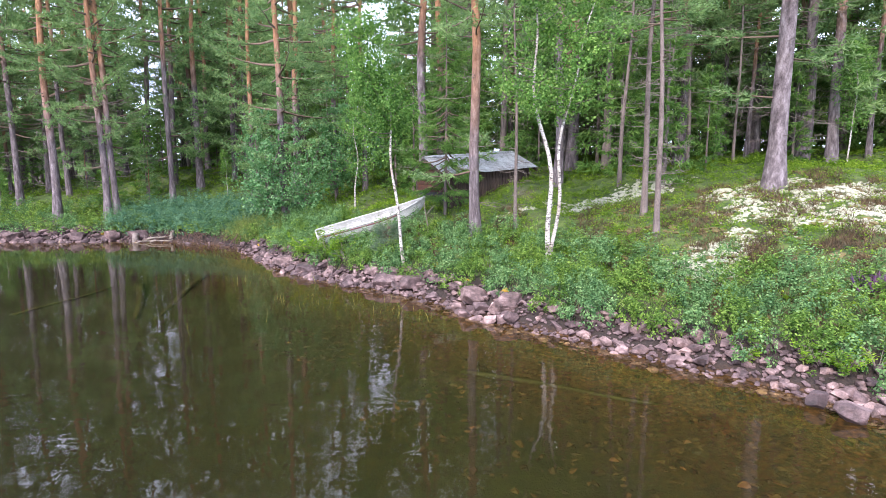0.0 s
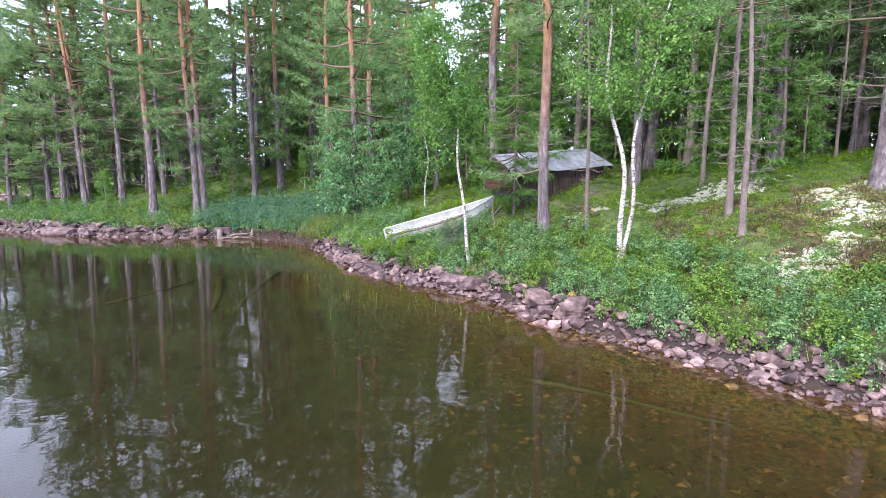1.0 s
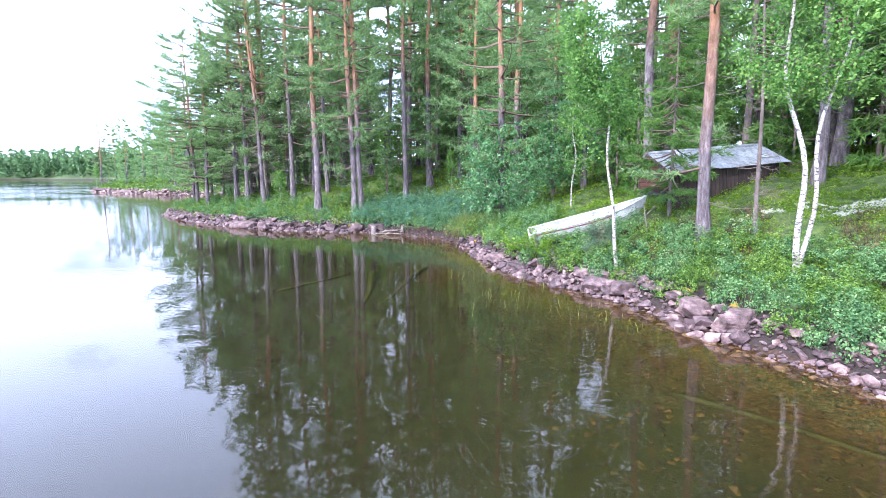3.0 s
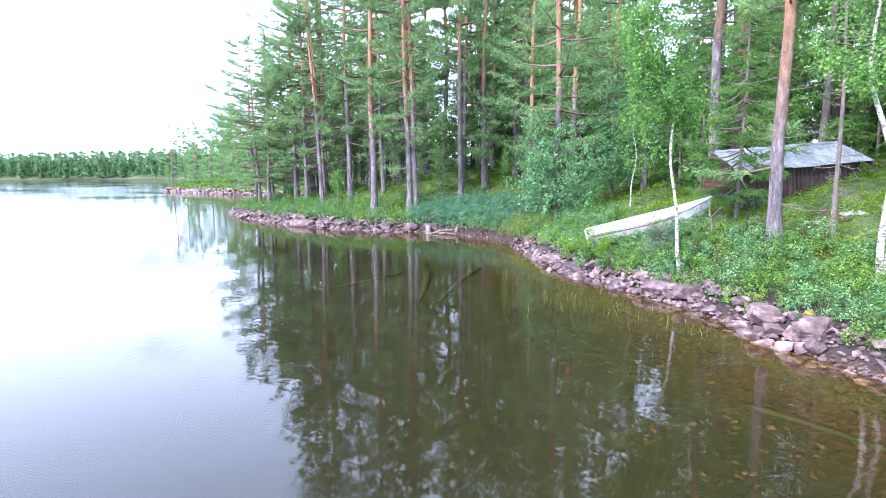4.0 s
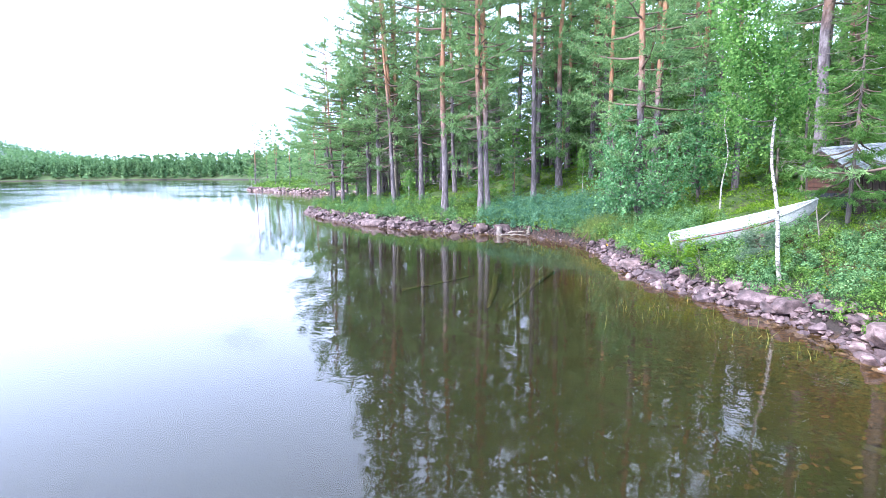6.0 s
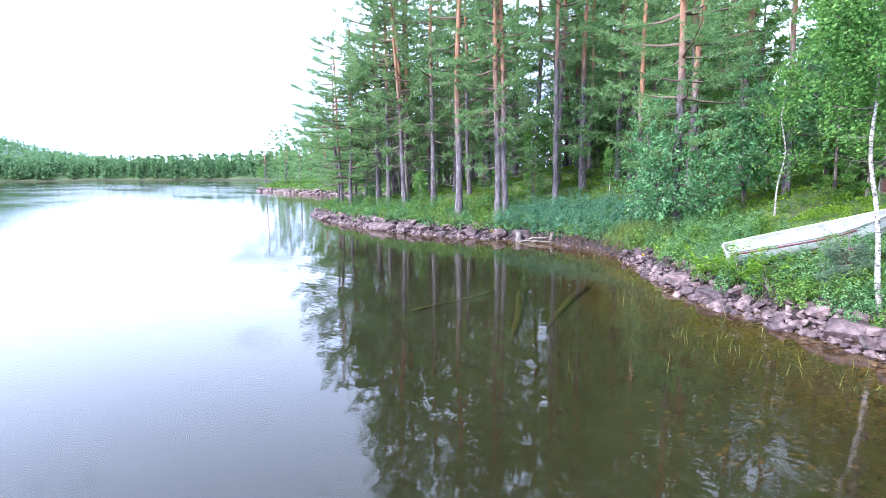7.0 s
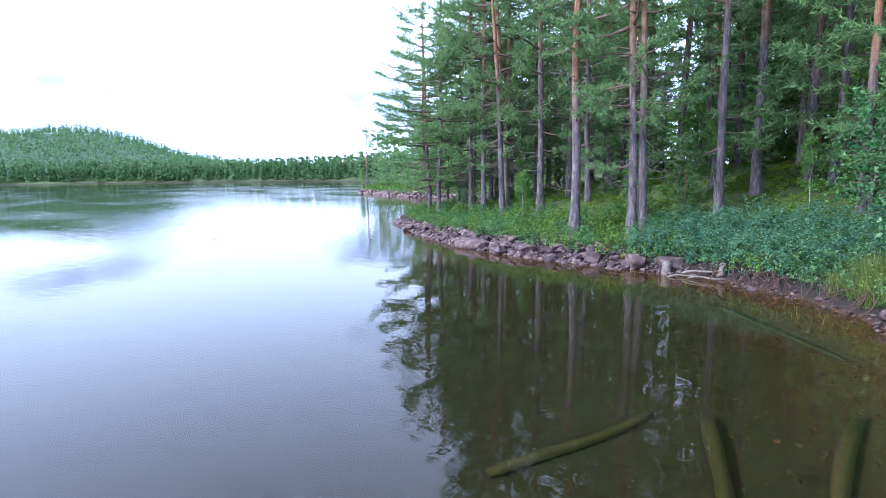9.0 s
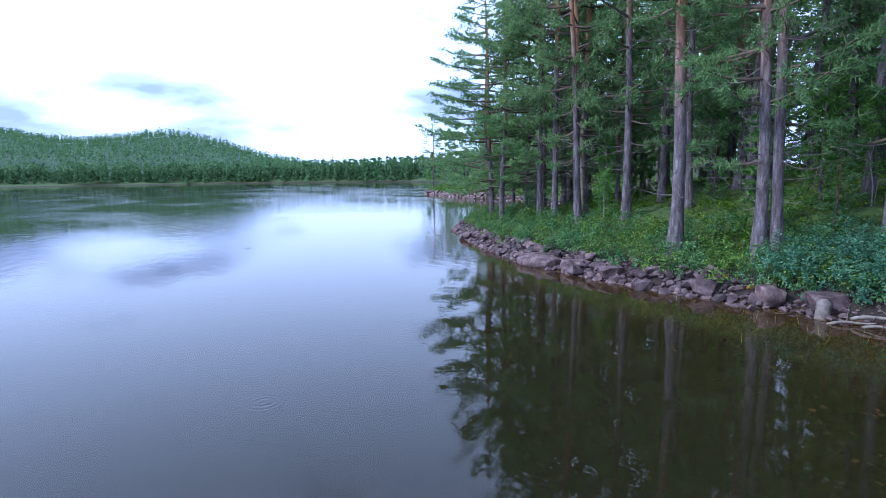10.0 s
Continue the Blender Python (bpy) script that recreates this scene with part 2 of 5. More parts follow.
def lake_water():
    """Clear brown bog water with a lightly ruffled face."""
    m, nt, bs, _ = material("lake_water")
    bs.inputs["Base Color"].default_value = (0.47, 0.425, 0.16, 1)
    bs.inputs["Roughness"].default_value = 0.0
    bs.inputs["IOR"].default_value = 1.333
    bs.inputs["Transmission Weight"].default_value = 1.0
    v = place(nt, (1, 1, 1), True)
    w1 = noise_of(nt, place(nt, (0.55, 1.3, 1), True), 1.6, 3, 0.5)
    w2 = noise_of(nt, v, 6.5, 2, 0.5)
    calm = ramp(nt, noise_of(nt, place(nt, (0.5, 1.0, 1), True), 0.09, 3), [(0.38, (0.25, 0.25, 0.25)), (0.65, (1, 1, 1))])
    h = blend(nt, 0.22, w1, w2)
    # a few rain rings
    drops = node(nt, "ShaderNodeTexVoronoi", {"Vector": place(nt, (1, 1, 0), True)}, Scale=0.42)
    d = drops.outputs["Distance"]
    wave = node(nt, "ShaderNodeMath", {0: d})
    wave.operation, wave.inputs[1].default_value = "MULTIPLY", 150.0
    ring = node(nt, "ShaderNodeMath", {0: wave.outputs[0]})
    ring.operation = "SINE"
    fade = ramp(nt, d, [(0.02, (0, 0, 0)), (0.07, (1, 1, 1)), (0.17, (0, 0, 0))])
    some = ramp(nt, drops.outputs["Color"], [(0.6, (0, 0, 0)), (0.64, (0.5, 0.5, 0.5))])
    h = blend(nt, 1.0, h, blend(nt, 1.0, ring.outputs[0], blend(nt, 1.0, fade, some, "MULTIPLY"), "MULTIPLY"), "ADD")
    b = bump(nt, bs, h, 0.06, 0.1)
    nt.links.new(node(nt, "ShaderNodeMath", {0: calm}, **{}).outputs[0], b.inputs["Strength"])
    k = b.inputs["Strength"].links[0].from_node
    k.operation = "MULTIPLY"
    # the open lake is ruffled, the cove lies sheltered
    sx = node(nt, "ShaderNodeSeparateXYZ", {0: v})
    gust = node(nt, "ShaderNodeMapRange", {0: sx.outputs["X"]})
    for q, val in ((1, -24.0), (2, -130.0), (3, 0.105), (4, 0.5)):
        gust.inputs[q].default_value = val
    nt.links.new(gust.outputs[0], k.inputs[1])
    return m


M_PINE, M_BIRCH = pine_bark(), birch_bark()
M_SPRUCE = plain("spruce_bark", (0.07, 0.052, 0.045), (0.22, 0.175, 0.155), 8, 0.9, 0.7, (1, 1, 0.4))
M_LIMB = plain("limb_bark", (0.06, 0.042, 0.032), (0.2, 0.135, 0.095), 9, 0.9, 0.3)
M_TWIG = plain("dead_twigs", (0.09, 0.07, 0.06), (0.27, 0.22, 0.19), 9, 0.9, 0.3)
M_NEEDLE = leafy("pine_needles", (0.17, 0.27, 0.12), (0.32, 0.48, 0.21), (0.5, 0.64, 0.33), 0.55, mottle=0.2)
M_SPRUCE_NEEDLE = leafy("spruce_needles", (0.11, 0.22, 0.06), (0.23, 0.41, 0.115), (0.4, 0.57, 0.18), 0.55, mottle=0.25)
M_BIRCH_LEAF = leafy("birch_leaves", (0.15, 0.3, 0.08), (0.24, 0.44, 0.12), (0.4, 0.58, 0.2), 0.5)
M_ALDER_LEAF = leafy("alder_leaves", (0.15, 0.34, 0.14), (0.28, 0.52, 0.25), (0.43, 0.66, 0.39), 0.5)
M_SHRUB = leafy("bog_bilberry_leaves", (0.075, 0.16, 0.065), (0.21, 0.37, 0.155), (0.38, 0.56, 0.28), 0.4)
M_SHRUB_GREEN = leafy("shrub_leaves", (0.085, 0.165, 0.035), (0.25, 0.39, 0.085), (0.43, 0.57, 0.17), 0.45)
M_TEAL = leafy("bog_myrtle_leaves", (0.09, 0.21, 0.14), (0.17, 0.33, 0.22), (0.29, 0.47, 0.33), 0.4)
M_BERRY = leafy("bilberry_leaves", (0.14, 0.26, 0.025), (0.28, 0.42, 0.045), (0.42, 0.54, 0.09), 0.5)
M_ROWAN = leafy("rowan_leaves", (0.15, 0.29, 0.025), (0.27, 0.45, 0.045), (0.42, 0.58, 0.08), 0.45)
M_GRASS = leafy("pale_grass", (0.16, 0.22, 0.06), (0.3, 0.36, 0.12), (0.46, 0.46, 0.2), 0.4)
M_HEATHER = leafy("heather_twigs", (0.1, 0.055, 0.045), (0.2, 0.12, 0.085), (0.3, 0.2, 0.14), 0.2)
M_FLOWER = leafy("heather_flowers", (0.22, 0.08, 0.24), (0.36, 0.14, 0.4), (0.5, 0.25, 0.54), 0.3)
M_LICHEN = plain("reindeer_lichen", (0.2, 0.2, 0.13), (0.52, 0.51, 0.38), 16, 0.95, 0.9)
M_MOSS = plain("orange_moss", (0.16, 0.09, 0.01), (0.38, 0.24, 0.03), 10, 0.95, 0.8)
M_DRY = plain("dry_brown_moss", (0.07, 0.055, 0.02), (0.2, 0.155, 0.06), 10, 0.95, 0.8)
M_JUNIPER = leafy("juniper_needles", (0.14, 0.2, 0.13), (0.24, 0.31, 0.22), (0.36, 0.42, 0.32), 0.3)
M_ROCK = granite()
M_GROUND = ground_material()
M_WATER = lake_water()
M_DRIFT = plain("weathered_wood", (0.09, 0.07, 0.055), (0.31, 0.26, 0.21), 5, 0.85, 0.5, (1, 1, 1))
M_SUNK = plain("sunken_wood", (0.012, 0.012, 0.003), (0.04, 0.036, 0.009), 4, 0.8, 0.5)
M_ROOT = plain("wet_roots", (0.03, 0.016, 0.01), (0.12, 0.06, 0.038), 6, 0.8, 0.5)
M_PAINT = plain("worn_white_paint", (0.26, 0.26, 0.235), (0.6, 0.6, 0.58), 5.0, 0.5, 0.15, (0.4, 1, 1))
M_INSIDE = plain("grey_white_paint", (0.16, 0.16, 0.14), (0.46, 0.46, 0.43), 6.0, 0.6, 0.2)
# the strake's shadow line, put into the seam's dark grey colour
M_LINE = plain("seam_shadow", (0.05, 0.05, 0.05), (0.2, 0.19, 0.18), 8.0, 0.7, 0.2)
M_RED = plain("faded_red_paint", (0.1, 0.03, 0.035), (0.22, 0.06, 0.07), 6, 0.6, 0.15)
M_BOARD = plain("dark_tarred_boards", (0.022, 0.014, 0.011), (0.09, 0.055, 0.04), 6, 0.85, 0.5, (1, 1, 0.12), random_tint=0.5)
M_BROWN = plain("red_brown_boards", (0.035, 0.013, 0.009), (0.115, 0.042, 0.024), 6, 0.8, 0.4, (0.15, 1, 1), random_tint=0.3)
M_BLACK = plain("black_painted_boards", (0.007, 0.007, 0.01), (0.03, 0.03, 0.04), 5, 0.6, 0.3, (0.2, 1, 1), random_tint=0.3)
M_PALE = plain("pale_plank", (0.16, 0.09, 0.05), (0.3, 0.19, 0.11), 5, 0.7, 0.3, (0.2, 1, 1))
M_TIN = plain("weathered_roof_tin", (0.12, 0.125, 0.12), (0.52, 0.54, 0.57), 3.0, 0.5, 0.1, (1, 0.35, 1), metal=0.4)
M_REED = leafy("water_horsetail", (0.2, 0.2, 0.04), (0.36, 0.34, 0.08), (0.5, 0.46, 0.14), 0.2)
# distance haze is mixed into this green as a lighter, bluer tone
M_FAR_HAZED = leafy("hazed_far_conifers", (0.09, 0.17, 0.08), (0.175, 0.29, 0.14), (0.3, 0.43, 0.21), 0.35)

# ---- mesh tools ----


def mesh_of(name, verts, faces, smooth=False):
    """A mesh from an array of points and an array of triangles or quads."""
    verts, faces = np.asarray(verts, np.float32), np.asarray(faces, np.int32)
    me = bpy.data.meshes.new(name)
    me.vertices.add(len(verts))
    me.vertices.foreach_set("co", verts.ravel())
    me.loops.add(faces.size)
    me.loops.foreach_set("vertex_index", faces.ravel())
    me.polygons.add(len(faces))
    me.polygons.foreach_set("loop_start", np.arange(len(faces), dtype=np.int32) * faces.shape[1])
    me.polygons.foreach_set("use_smooth", np.full(len(faces), smooth))
    me.update(calc_edges=True)
    return me


def part(name, me, mat, parent=None, label=""):
    if isinstance(me, bmesh.types.BMesh):
        data = bpy.data.meshes.new(name)
        me.to_mesh(data)
        me.free()
        me = data
    me.materials.clear()
    me.materials.append(mat)
    ob = new(name, me)
    ob.parent = parent
    return tagged(ob, label)


def join(pieces):
    """Several (points, faces) as one."""
    verts, faces, n = [], [], 0
    for v, f in pieces:
        verts.append(v)
        faces.append(np.asarray(f) + n)
        n += len(v)
    return np.concatenate(verts), np.concatenate(faces)


def tube(path, radii, sides=8):
    """A round limb along a path, open at its foot and drawn to a point at its tip if the last radius is small."""
    path, radii = np.asarray(path, float), np.asarray(radii, float)
    along = np.gradient(path, axis=0)
    along /= np.linalg.norm(along, axis=1)[:, None] + 1e-9
    ref = np.array([0.0, 0, 1]) if abs(along[0][2]) < 0.8 else np.array([1.0, 0, 0])
    u = np.cross(along, ref)
    u /= np.linalg.norm(u, axis=1)[:, None] + 1e-9
    w = np.cross(along, u)
    ang = np.arange(sides) * 2 * np.pi / sides
    ring = u[:, None] * np.cos(ang)[None, :, None] + w[:, None] * np.sin(ang)[None, :, None]
    verts = (path[:, None] + ring * radii[:, None, None]).reshape(-1, 3)
    i, j = np.meshgrid(np.arange(len(path) - 1), np.arange(sides), indexing="ij")
    k = (j + 1) % sides
    faces = np.stack([i * sides + j, i * sides + k, (i + 1) * sides + k, (i + 1) * sides + j], -1).reshape(-1, 4)
    return verts, faces


def unit(v):
    return v / (np.linalg.norm(v, axis=-1, keepdims=True) + 1e-9)


def leaves(rng, centres, length, width, upward=0.6, along=None, facing=None):
    """Pointed leaves as quads at those places, tilted at random, turned upward to some degree or towards 'facing'."""
    n = len(centres)
    normal = unit(rng.normal(size=(n, 3)) * (1 - upward) + (np.array([0, 0, upward]) if facing is None else unit(facing) * upward))
    a = unit(rng.normal(size=(n, 3)) if along is None else along + 0.5 * rng.normal(size=(n, 3)))
    a = unit(a - normal * (a * normal).sum(1)[:, None])
    b = np.cross(normal, a)
    ln = length * rng.uniform(0.65, 1.3, (n, 1))
    wd = width * rng.uniform(0.7, 1.25, (n, 1))
    fold = normal * ln * 0.12
    verts = np.stack([centres, centres + a * ln * 0.5 + b * wd * 0.5 + fold, centres + a * ln, centres + a * ln * 0.5 - b * wd * 0.5 + fold], 1)
    return verts.reshape(-1, 3), np.arange(4 * n).reshape(-1, 4)


def blades(rng, feet, ways, length, width):
    """Narrow triangles from their feet along their ways: needles, grass."""
    n = len(feet)
    ways = unit(ways)
    side = unit(np.cross(ways, rng.normal(size=(n, 3))))
    ln = np.asarray(length) * rng.uniform(0.7, 1.25, n)
    verts = np.stack([feet - side * width * 0.5, feet + side * width * 0.5, feet + ways * ln[:, None]], 1)
    return verts.reshape(-1, 3), np.arange(3 * n).reshape(-1, 3)


def on_ground(x, y, lift=0.0):
    return float(ground_height(x, y)) + lift


# ---- the ground, the lake ----
# the lake's edge, from the near bank round the point, the second point and the far shore, closed behind the camera
SHORE = np.array([
    (66.2, -99.3), (24.3, -44.1), (12.5, -13.24), (9.2, 0), (7.3, 5.08), (5.85, 7.39), (4.74, 8.5), (3.75, 9.38), (2.59, 10.48), (1.43, 11.59), (0.22, 13.19),
    (-1.32, 14.79), (-2.43, 15.67), (-3.53, 16.66), (-4.63, 17.38), (-6.51, 19.75), (-7.72, 22.07), (-9.16, 23.5), (-10.7, 24.61), (-12.69, 25.32),
    (-14.5, 25.71), (-17, 25.54), (-20.1, 25.54), (-23.2, 25.71), (-27.5, 27.03), (-31.4, 28.69), (-35.3, 30.68), (-37.7, 32.22), (-38.2, 33.8),
    (-36.6, 35.9), (-37.5, 41.9), (-46.3, 50.8), (-57.4, 56.8), (-66.2, 60), (-72.8, 60.5), (-82.8, 63.2), (-94.9, 66.9), (-101.5, 69.8),
    (-102.6, 73.4), (-94.9, 80.6), (-99.3, 104.8), (-143.4, 143.4), (-253.8, 189.8), (-364.1, 209.7), (-496.6, 165.5), (-595.9, 99.3),
    (-662.1, 0), (-684.1, -176.6), (-617.9, -419.3), (-331, -617.9), (66.2, -463.4)], float)


NEXT = np.roll(SHORE, -1, 0) - SHORE
NEXT_SQUARE = (NEXT ** 2).sum(1)
RISE = np.where(NEXT[:, 1] == 0, 1e-9, NEXT[:, 1])


def shore_distance(x, y):
    """Metres inland of the lake's edge; negative over the water."""
    x, y = np.asarray(x, float), np.asarray(y, float)
    if x.size > 4000:
        cut = np.array_split(np.arange(x.size), x.size // 4000 + 1)
        return np.concatenate([shore_distance(x.ravel()[c], y.ravel()[c]) for c in cut]).reshape(x.shape)
    px, py = x[..., None] - SHORE[:, 0], y[..., None] - SHORE[:, 1]
    u = np.clip((px * NEXT[:, 0] + py * NEXT[:, 1]) / NEXT_SQUARE, 0, 1)
    best = ((px - u * NEXT[:, 0]) ** 2 + (py - u * NEXT[:, 1]) ** 2).min(-1)
    crosses = (py < 0) != (py - NEXT[:, 1] < 0)
    inside = (crosses & (px < py * NEXT[:, 0] / RISE)).sum(-1) % 2 == 1
    # the lake is inside the ring
    return np.where(inside, -1, 1) * np.sqrt(best)


@functools.lru_cache(None)
def swells(size, seed):
    rng = np.random.RandomState(seed)
    return [(math.cos(a), math.sin(a), p, f * 6.283 / size) for a, p, f in ((rng.uniform(0, 6.283), rng.uniform(0, 6.283), rng.uniform(0.6, 1.7)) for k in range(6))]


def waves(x, y, size, seed):
    """Smooth, uneven swell of about -1 to 1 with hummocks of that size."""
    out = 0
    for c, n, p, f in swells(size, seed):
        out = out + np.sin((x * c + y * n) * f + p + 0.7 * np.sin((y * c - x * n) * f * 0.6 + p * 2))
    return out / 3.2


def ground_height(x, y):
    x, y = np.asarray(x, float), np.asarray(y, float)
    s = shore_distance(x, y) + 0.16 * waves(x, y, 2.3, 4)
    land = np.interp(s, [-66, -15, -6.6, -2.8, -0.9, -0.1, 0.17, 0.6, 1.1, 4.4, 11, 22, 66, 220, 660, 3000],
                     [-6, -3.5, -1.8, -0.85, -0.33, -0.06, 0.09, 0.37, 0.57, 1.57, 3.15, 4.2, 4.6, 4.6, 5, 6])
    point = np.clip((-x - 15.5) / 13, 0, 1) * np.clip((66 + x) / 33, 0, 1)  # the point lies lower than the slope behind the boat
    land = np.where(land > 0.57, 0.57 + (land - 0.57) * (1 - 0.2 * point), land)
    rough = np.clip((s - 0.5) / 2.2, 0, 1) * (0.07 * waves(x, y, 1.6, 7) + 0.16 * waves(x, y, 6.0, 9))
    # wooded hills beyond the far shore
    hill = 52 * np.exp(-(((x + 1010) / 300) ** 2 + ((y - 165) / 125) ** 2)) + 96 * np.exp(-(((x + 1250) / 420) ** 2 + ((y + 200) / 300) ** 2))
    return land + rough + hill * np.clip(s / 120, 0, 1)


def spread(dense, near, far):
    """Coordinates every 'dense' metres between the near bounds, ever wider out to the far bounds."""
    a, b = near
    out = list(np.arange(a, b, dense))
    step, p = dense, out[-1]
    while p < far[1]:
        step *= 1.09
        p += step
        out.append(p)
    step, p = dense, a
    while p > far[0]:
        step *= 1.09
        p -= step
        out.insert(0, p)
    return np.array(out)


gx, gy = spread(0.33, (-42, 14), (-2600, 2600)), spread(0.33, (4, 40), (-2600, 2600))
XX, YY = np.meshgrid(gx, gy, indexing="ij")
ZZ = ground_height(XX, YY)
i, j = np.meshgrid(np.arange(len(gx) - 1), np.arange(len(gy) - 1), indexing="ij")
n = len(gy)
quads = np.stack([i * n + j, (i + 1) * n + j, (i + 1) * n + j + 1, i * n + j + 1], -1).reshape(-1, 4)
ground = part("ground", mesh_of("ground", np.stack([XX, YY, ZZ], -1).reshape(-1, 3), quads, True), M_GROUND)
tagged(ground, "mossy forest floor with needle litter sloping to a stony lake bed", "ground", kind="structure")

bm = bmesh.new()
bmesh.ops.create_grid(bm, x_segments=8, y_segments=8, size=1300)
water = part("water", bm, M_WATER)
water.location = (-500, 0, 0)
water.visible_shadow = False
tagged(water, "calm brown lake water reflecting trees and bright clouds", "lake", kind="structure")

# ---- trees ----


def stem_path(rng, height, bend, steps=14):
    z = np.linspace(-0.25, height, steps)
    ph = rng.uniform(0, 6.28, 4)
    x = bend * (np.sin(z * 0.35 + ph[0]) - np.sin(ph[0])) + 0.4 * bend * np.sin(z * 0.9 + ph[1])
    y = bend * (np.sin(z * 0.3 + ph[2]) - np.sin(ph[2])) + 0.4 * bend * np.sin(z * 0.8 + ph[3])
    return np.stack([x, y, z], 1)


def stem(path, radius, sides=10, flare=1.5):
    z = path[:, 2]
    h = z[-1]
    r = radius * (1 - np.clip(z, 0, h) / h * 0.93) ** 0.8
    r = r * (1 + (flare - 1) * np.exp(-np.clip(z, 0, None) / 0.25))
    return tube(path, r, sides)


def bough(rng, foot, way, length, droop, steps=5):
    """The path of a limb that leaves the stem along 'way' and sags, lifting again at its tip."""
    u = np.linspace(0, 1, steps)
    way = unit(way)
    p = foot + way * (u * length)[:, None]
    p[:, 2] += length * (-droop * u * (1.6 - u) + 0.1 * u ** 3)
    side = unit(np.cross(way, [0, 0, 1]))
    p += side * (length * 0.12 * np.sin(u * rng.uniform(2, 5) + rng.uniform(0, 6)) * u)[:, None]
    return p


def conifer(name, seed, height, radius, crown_from, limbs, reach, droop, rise, tuft, needles, bark, green, bend=0.12, dead=10, low_boughs=0, wide=0.2, twigs=8.0, bare=False, flat=0.25, bushy=0.28, taper=0.75):
    """Stem, limbs in loose whorls and needles of a pine or spruce, as an Empty with three or four parts."""
    rng = np.random.RandomState(seed)
    thing = new(name)
    path = stem_path(rng, height, bend)
    part("trunk", mesh_of("trunk", *stem(path, radius), True), bark, thing)
    wood, feet, ways, dead_wood = [], [], [], []
    levels = crown_from + (height - crown_from - 0.3) * (np.arange(limbs // 3) + rng.uniform(-0.3, 0.3, limbs // 3)).clip(0) / (limbs // 3)
    hs = np.repeat(levels, 3) + rng.normal(scale=0.06, size=3 * len(levels))
    azimuths = np.repeat(rng.uniform(0, 6.283, len(levels)), 3) + np.tile([0, 2.1, 4.2], len(levels)) + rng.normal(scale=0.5, size=len(hs))
    hs = np.concatenate([rng.uniform(1.8, crown_from, low_boughs), hs])
    azimuths = np.concatenate([rng.uniform(0, 6.283, low_boughs), azimuths])
    for h, az in zip(hs, azimuths):
        t = max(0.0, (h - crown_from)) / (height - crown_from)
        ln = reach * ((1 - t) ** taper * min(1.0, 0.55 + 1.8 * t) + 0.1) * rng.uniform(0.5, 1.2)
        foot = np.array([np.interp(h, path[:, 2], path[:, 0]), np.interp(h, path[:, 2], path[:, 1]), h])
        p = bough(rng, foot, np.array([math.cos(az), math.sin(az), rise * (0.3 + t) + rng.uniform(-0.15, 0.15)]), ln, droop * rng.uniform(0.5, 1.3))
        wood.append(tube(p, np.linspace(0.016 + 0.012 * ln, 0.004, len(p)), 3))
        count = int(4 + twigs * ln)
        u = rng.uniform(bushy, 1.0, count) ** 0.85
        base = np.stack([np.interp(u, np.linspace(0, 1, len(p)), p[:, k]) for k in range(3)], 1)
        out = unit(p[-1] - p[0])
        side = unit(np.cross(out, [0, 0, 1]))
        tw = unit(out * rng.uniform(0.35, 1.0, (count, 1)) + side * (rng.uniform(0.3, 1.0, (count, 1)) * rng.choice([-1, 1], (count, 1)))
                  + np.array([0, 0, 1.0]) * (rng.uniform(-flat, flat, (count, 1)) - droop * 0.5))
        tl = (0.18 + 0.3 * ln * (1.15 - u)) * rng.uniform(0.6, 1.1, count)
        for q, w, l in zip(base, tw, tl):
            m = max(2, int(l / (tuft * 0.6)))
            feet.append(q + w * (np.linspace(0.15, 1, m) * l)[:, None] + rng.normal(scale=0.025, size=(m, 3)))
            ways.append(np.repeat(w[None], m, 0))
    for h in rng.uniform(1.2, crown_from + 1.5, dead):
        az, ln = rng.uniform(0, 6.283), rng.uniform(0.3, 0.55 * reach)
        foot = np.array([np.interp(h, path[:, 2], path[:, 0]), np.interp(h, path[:, 2], path[:, 1]), h])
        p = bough(rng, foot, np.array([math.cos(az), math.sin(az), rng.uniform(-0.2, 0.2)]), ln, 0.15)
        dead_wood.append(tube(p, np.linspace(0.014, 0.003, len(p)), 3))
        for u in rng.uniform(0.3, 0.95, 4):
            q = p[0] + (p[-1] - p[0]) * u
            tw = unit(rng.normal(size=3) + unit(p[-1] - p[0]))
            dead_wood.append(tube(np.stack([q, q + tw * ln * 0.18, q + tw * ln * 0.36]), [0.007, 0.005, 0.002], 3))
    if not bare:
        tagged(part("branchwork", mesh_of("branchwork", *join(wood), True), M_LIMB, thing), kind="stuff")
    if dead_wood:
        tagged(part("deadwood", mesh_of("deadwood", *join(dead_wood), True), M_TWIG, thing, "bare grey dead twigs"), kind="stuff")
    feet, ways = np.concatenate(feet), np.concatenate(ways)
    feet, ways = np.repeat(feet, needles, 0), np.repeat(ways, needles, 0)
    spreadout = rng.normal(size=feet.shape) * 0.62
    v, f = blades(rng, feet, ways + spreadout + np.array([0, 0, 0.15 - droop * 0.5]), tuft, tuft * wide)
    tagged(part("foliage", mesh_of("foliage", v, f), green, thing), kind="stuff")
    return thing


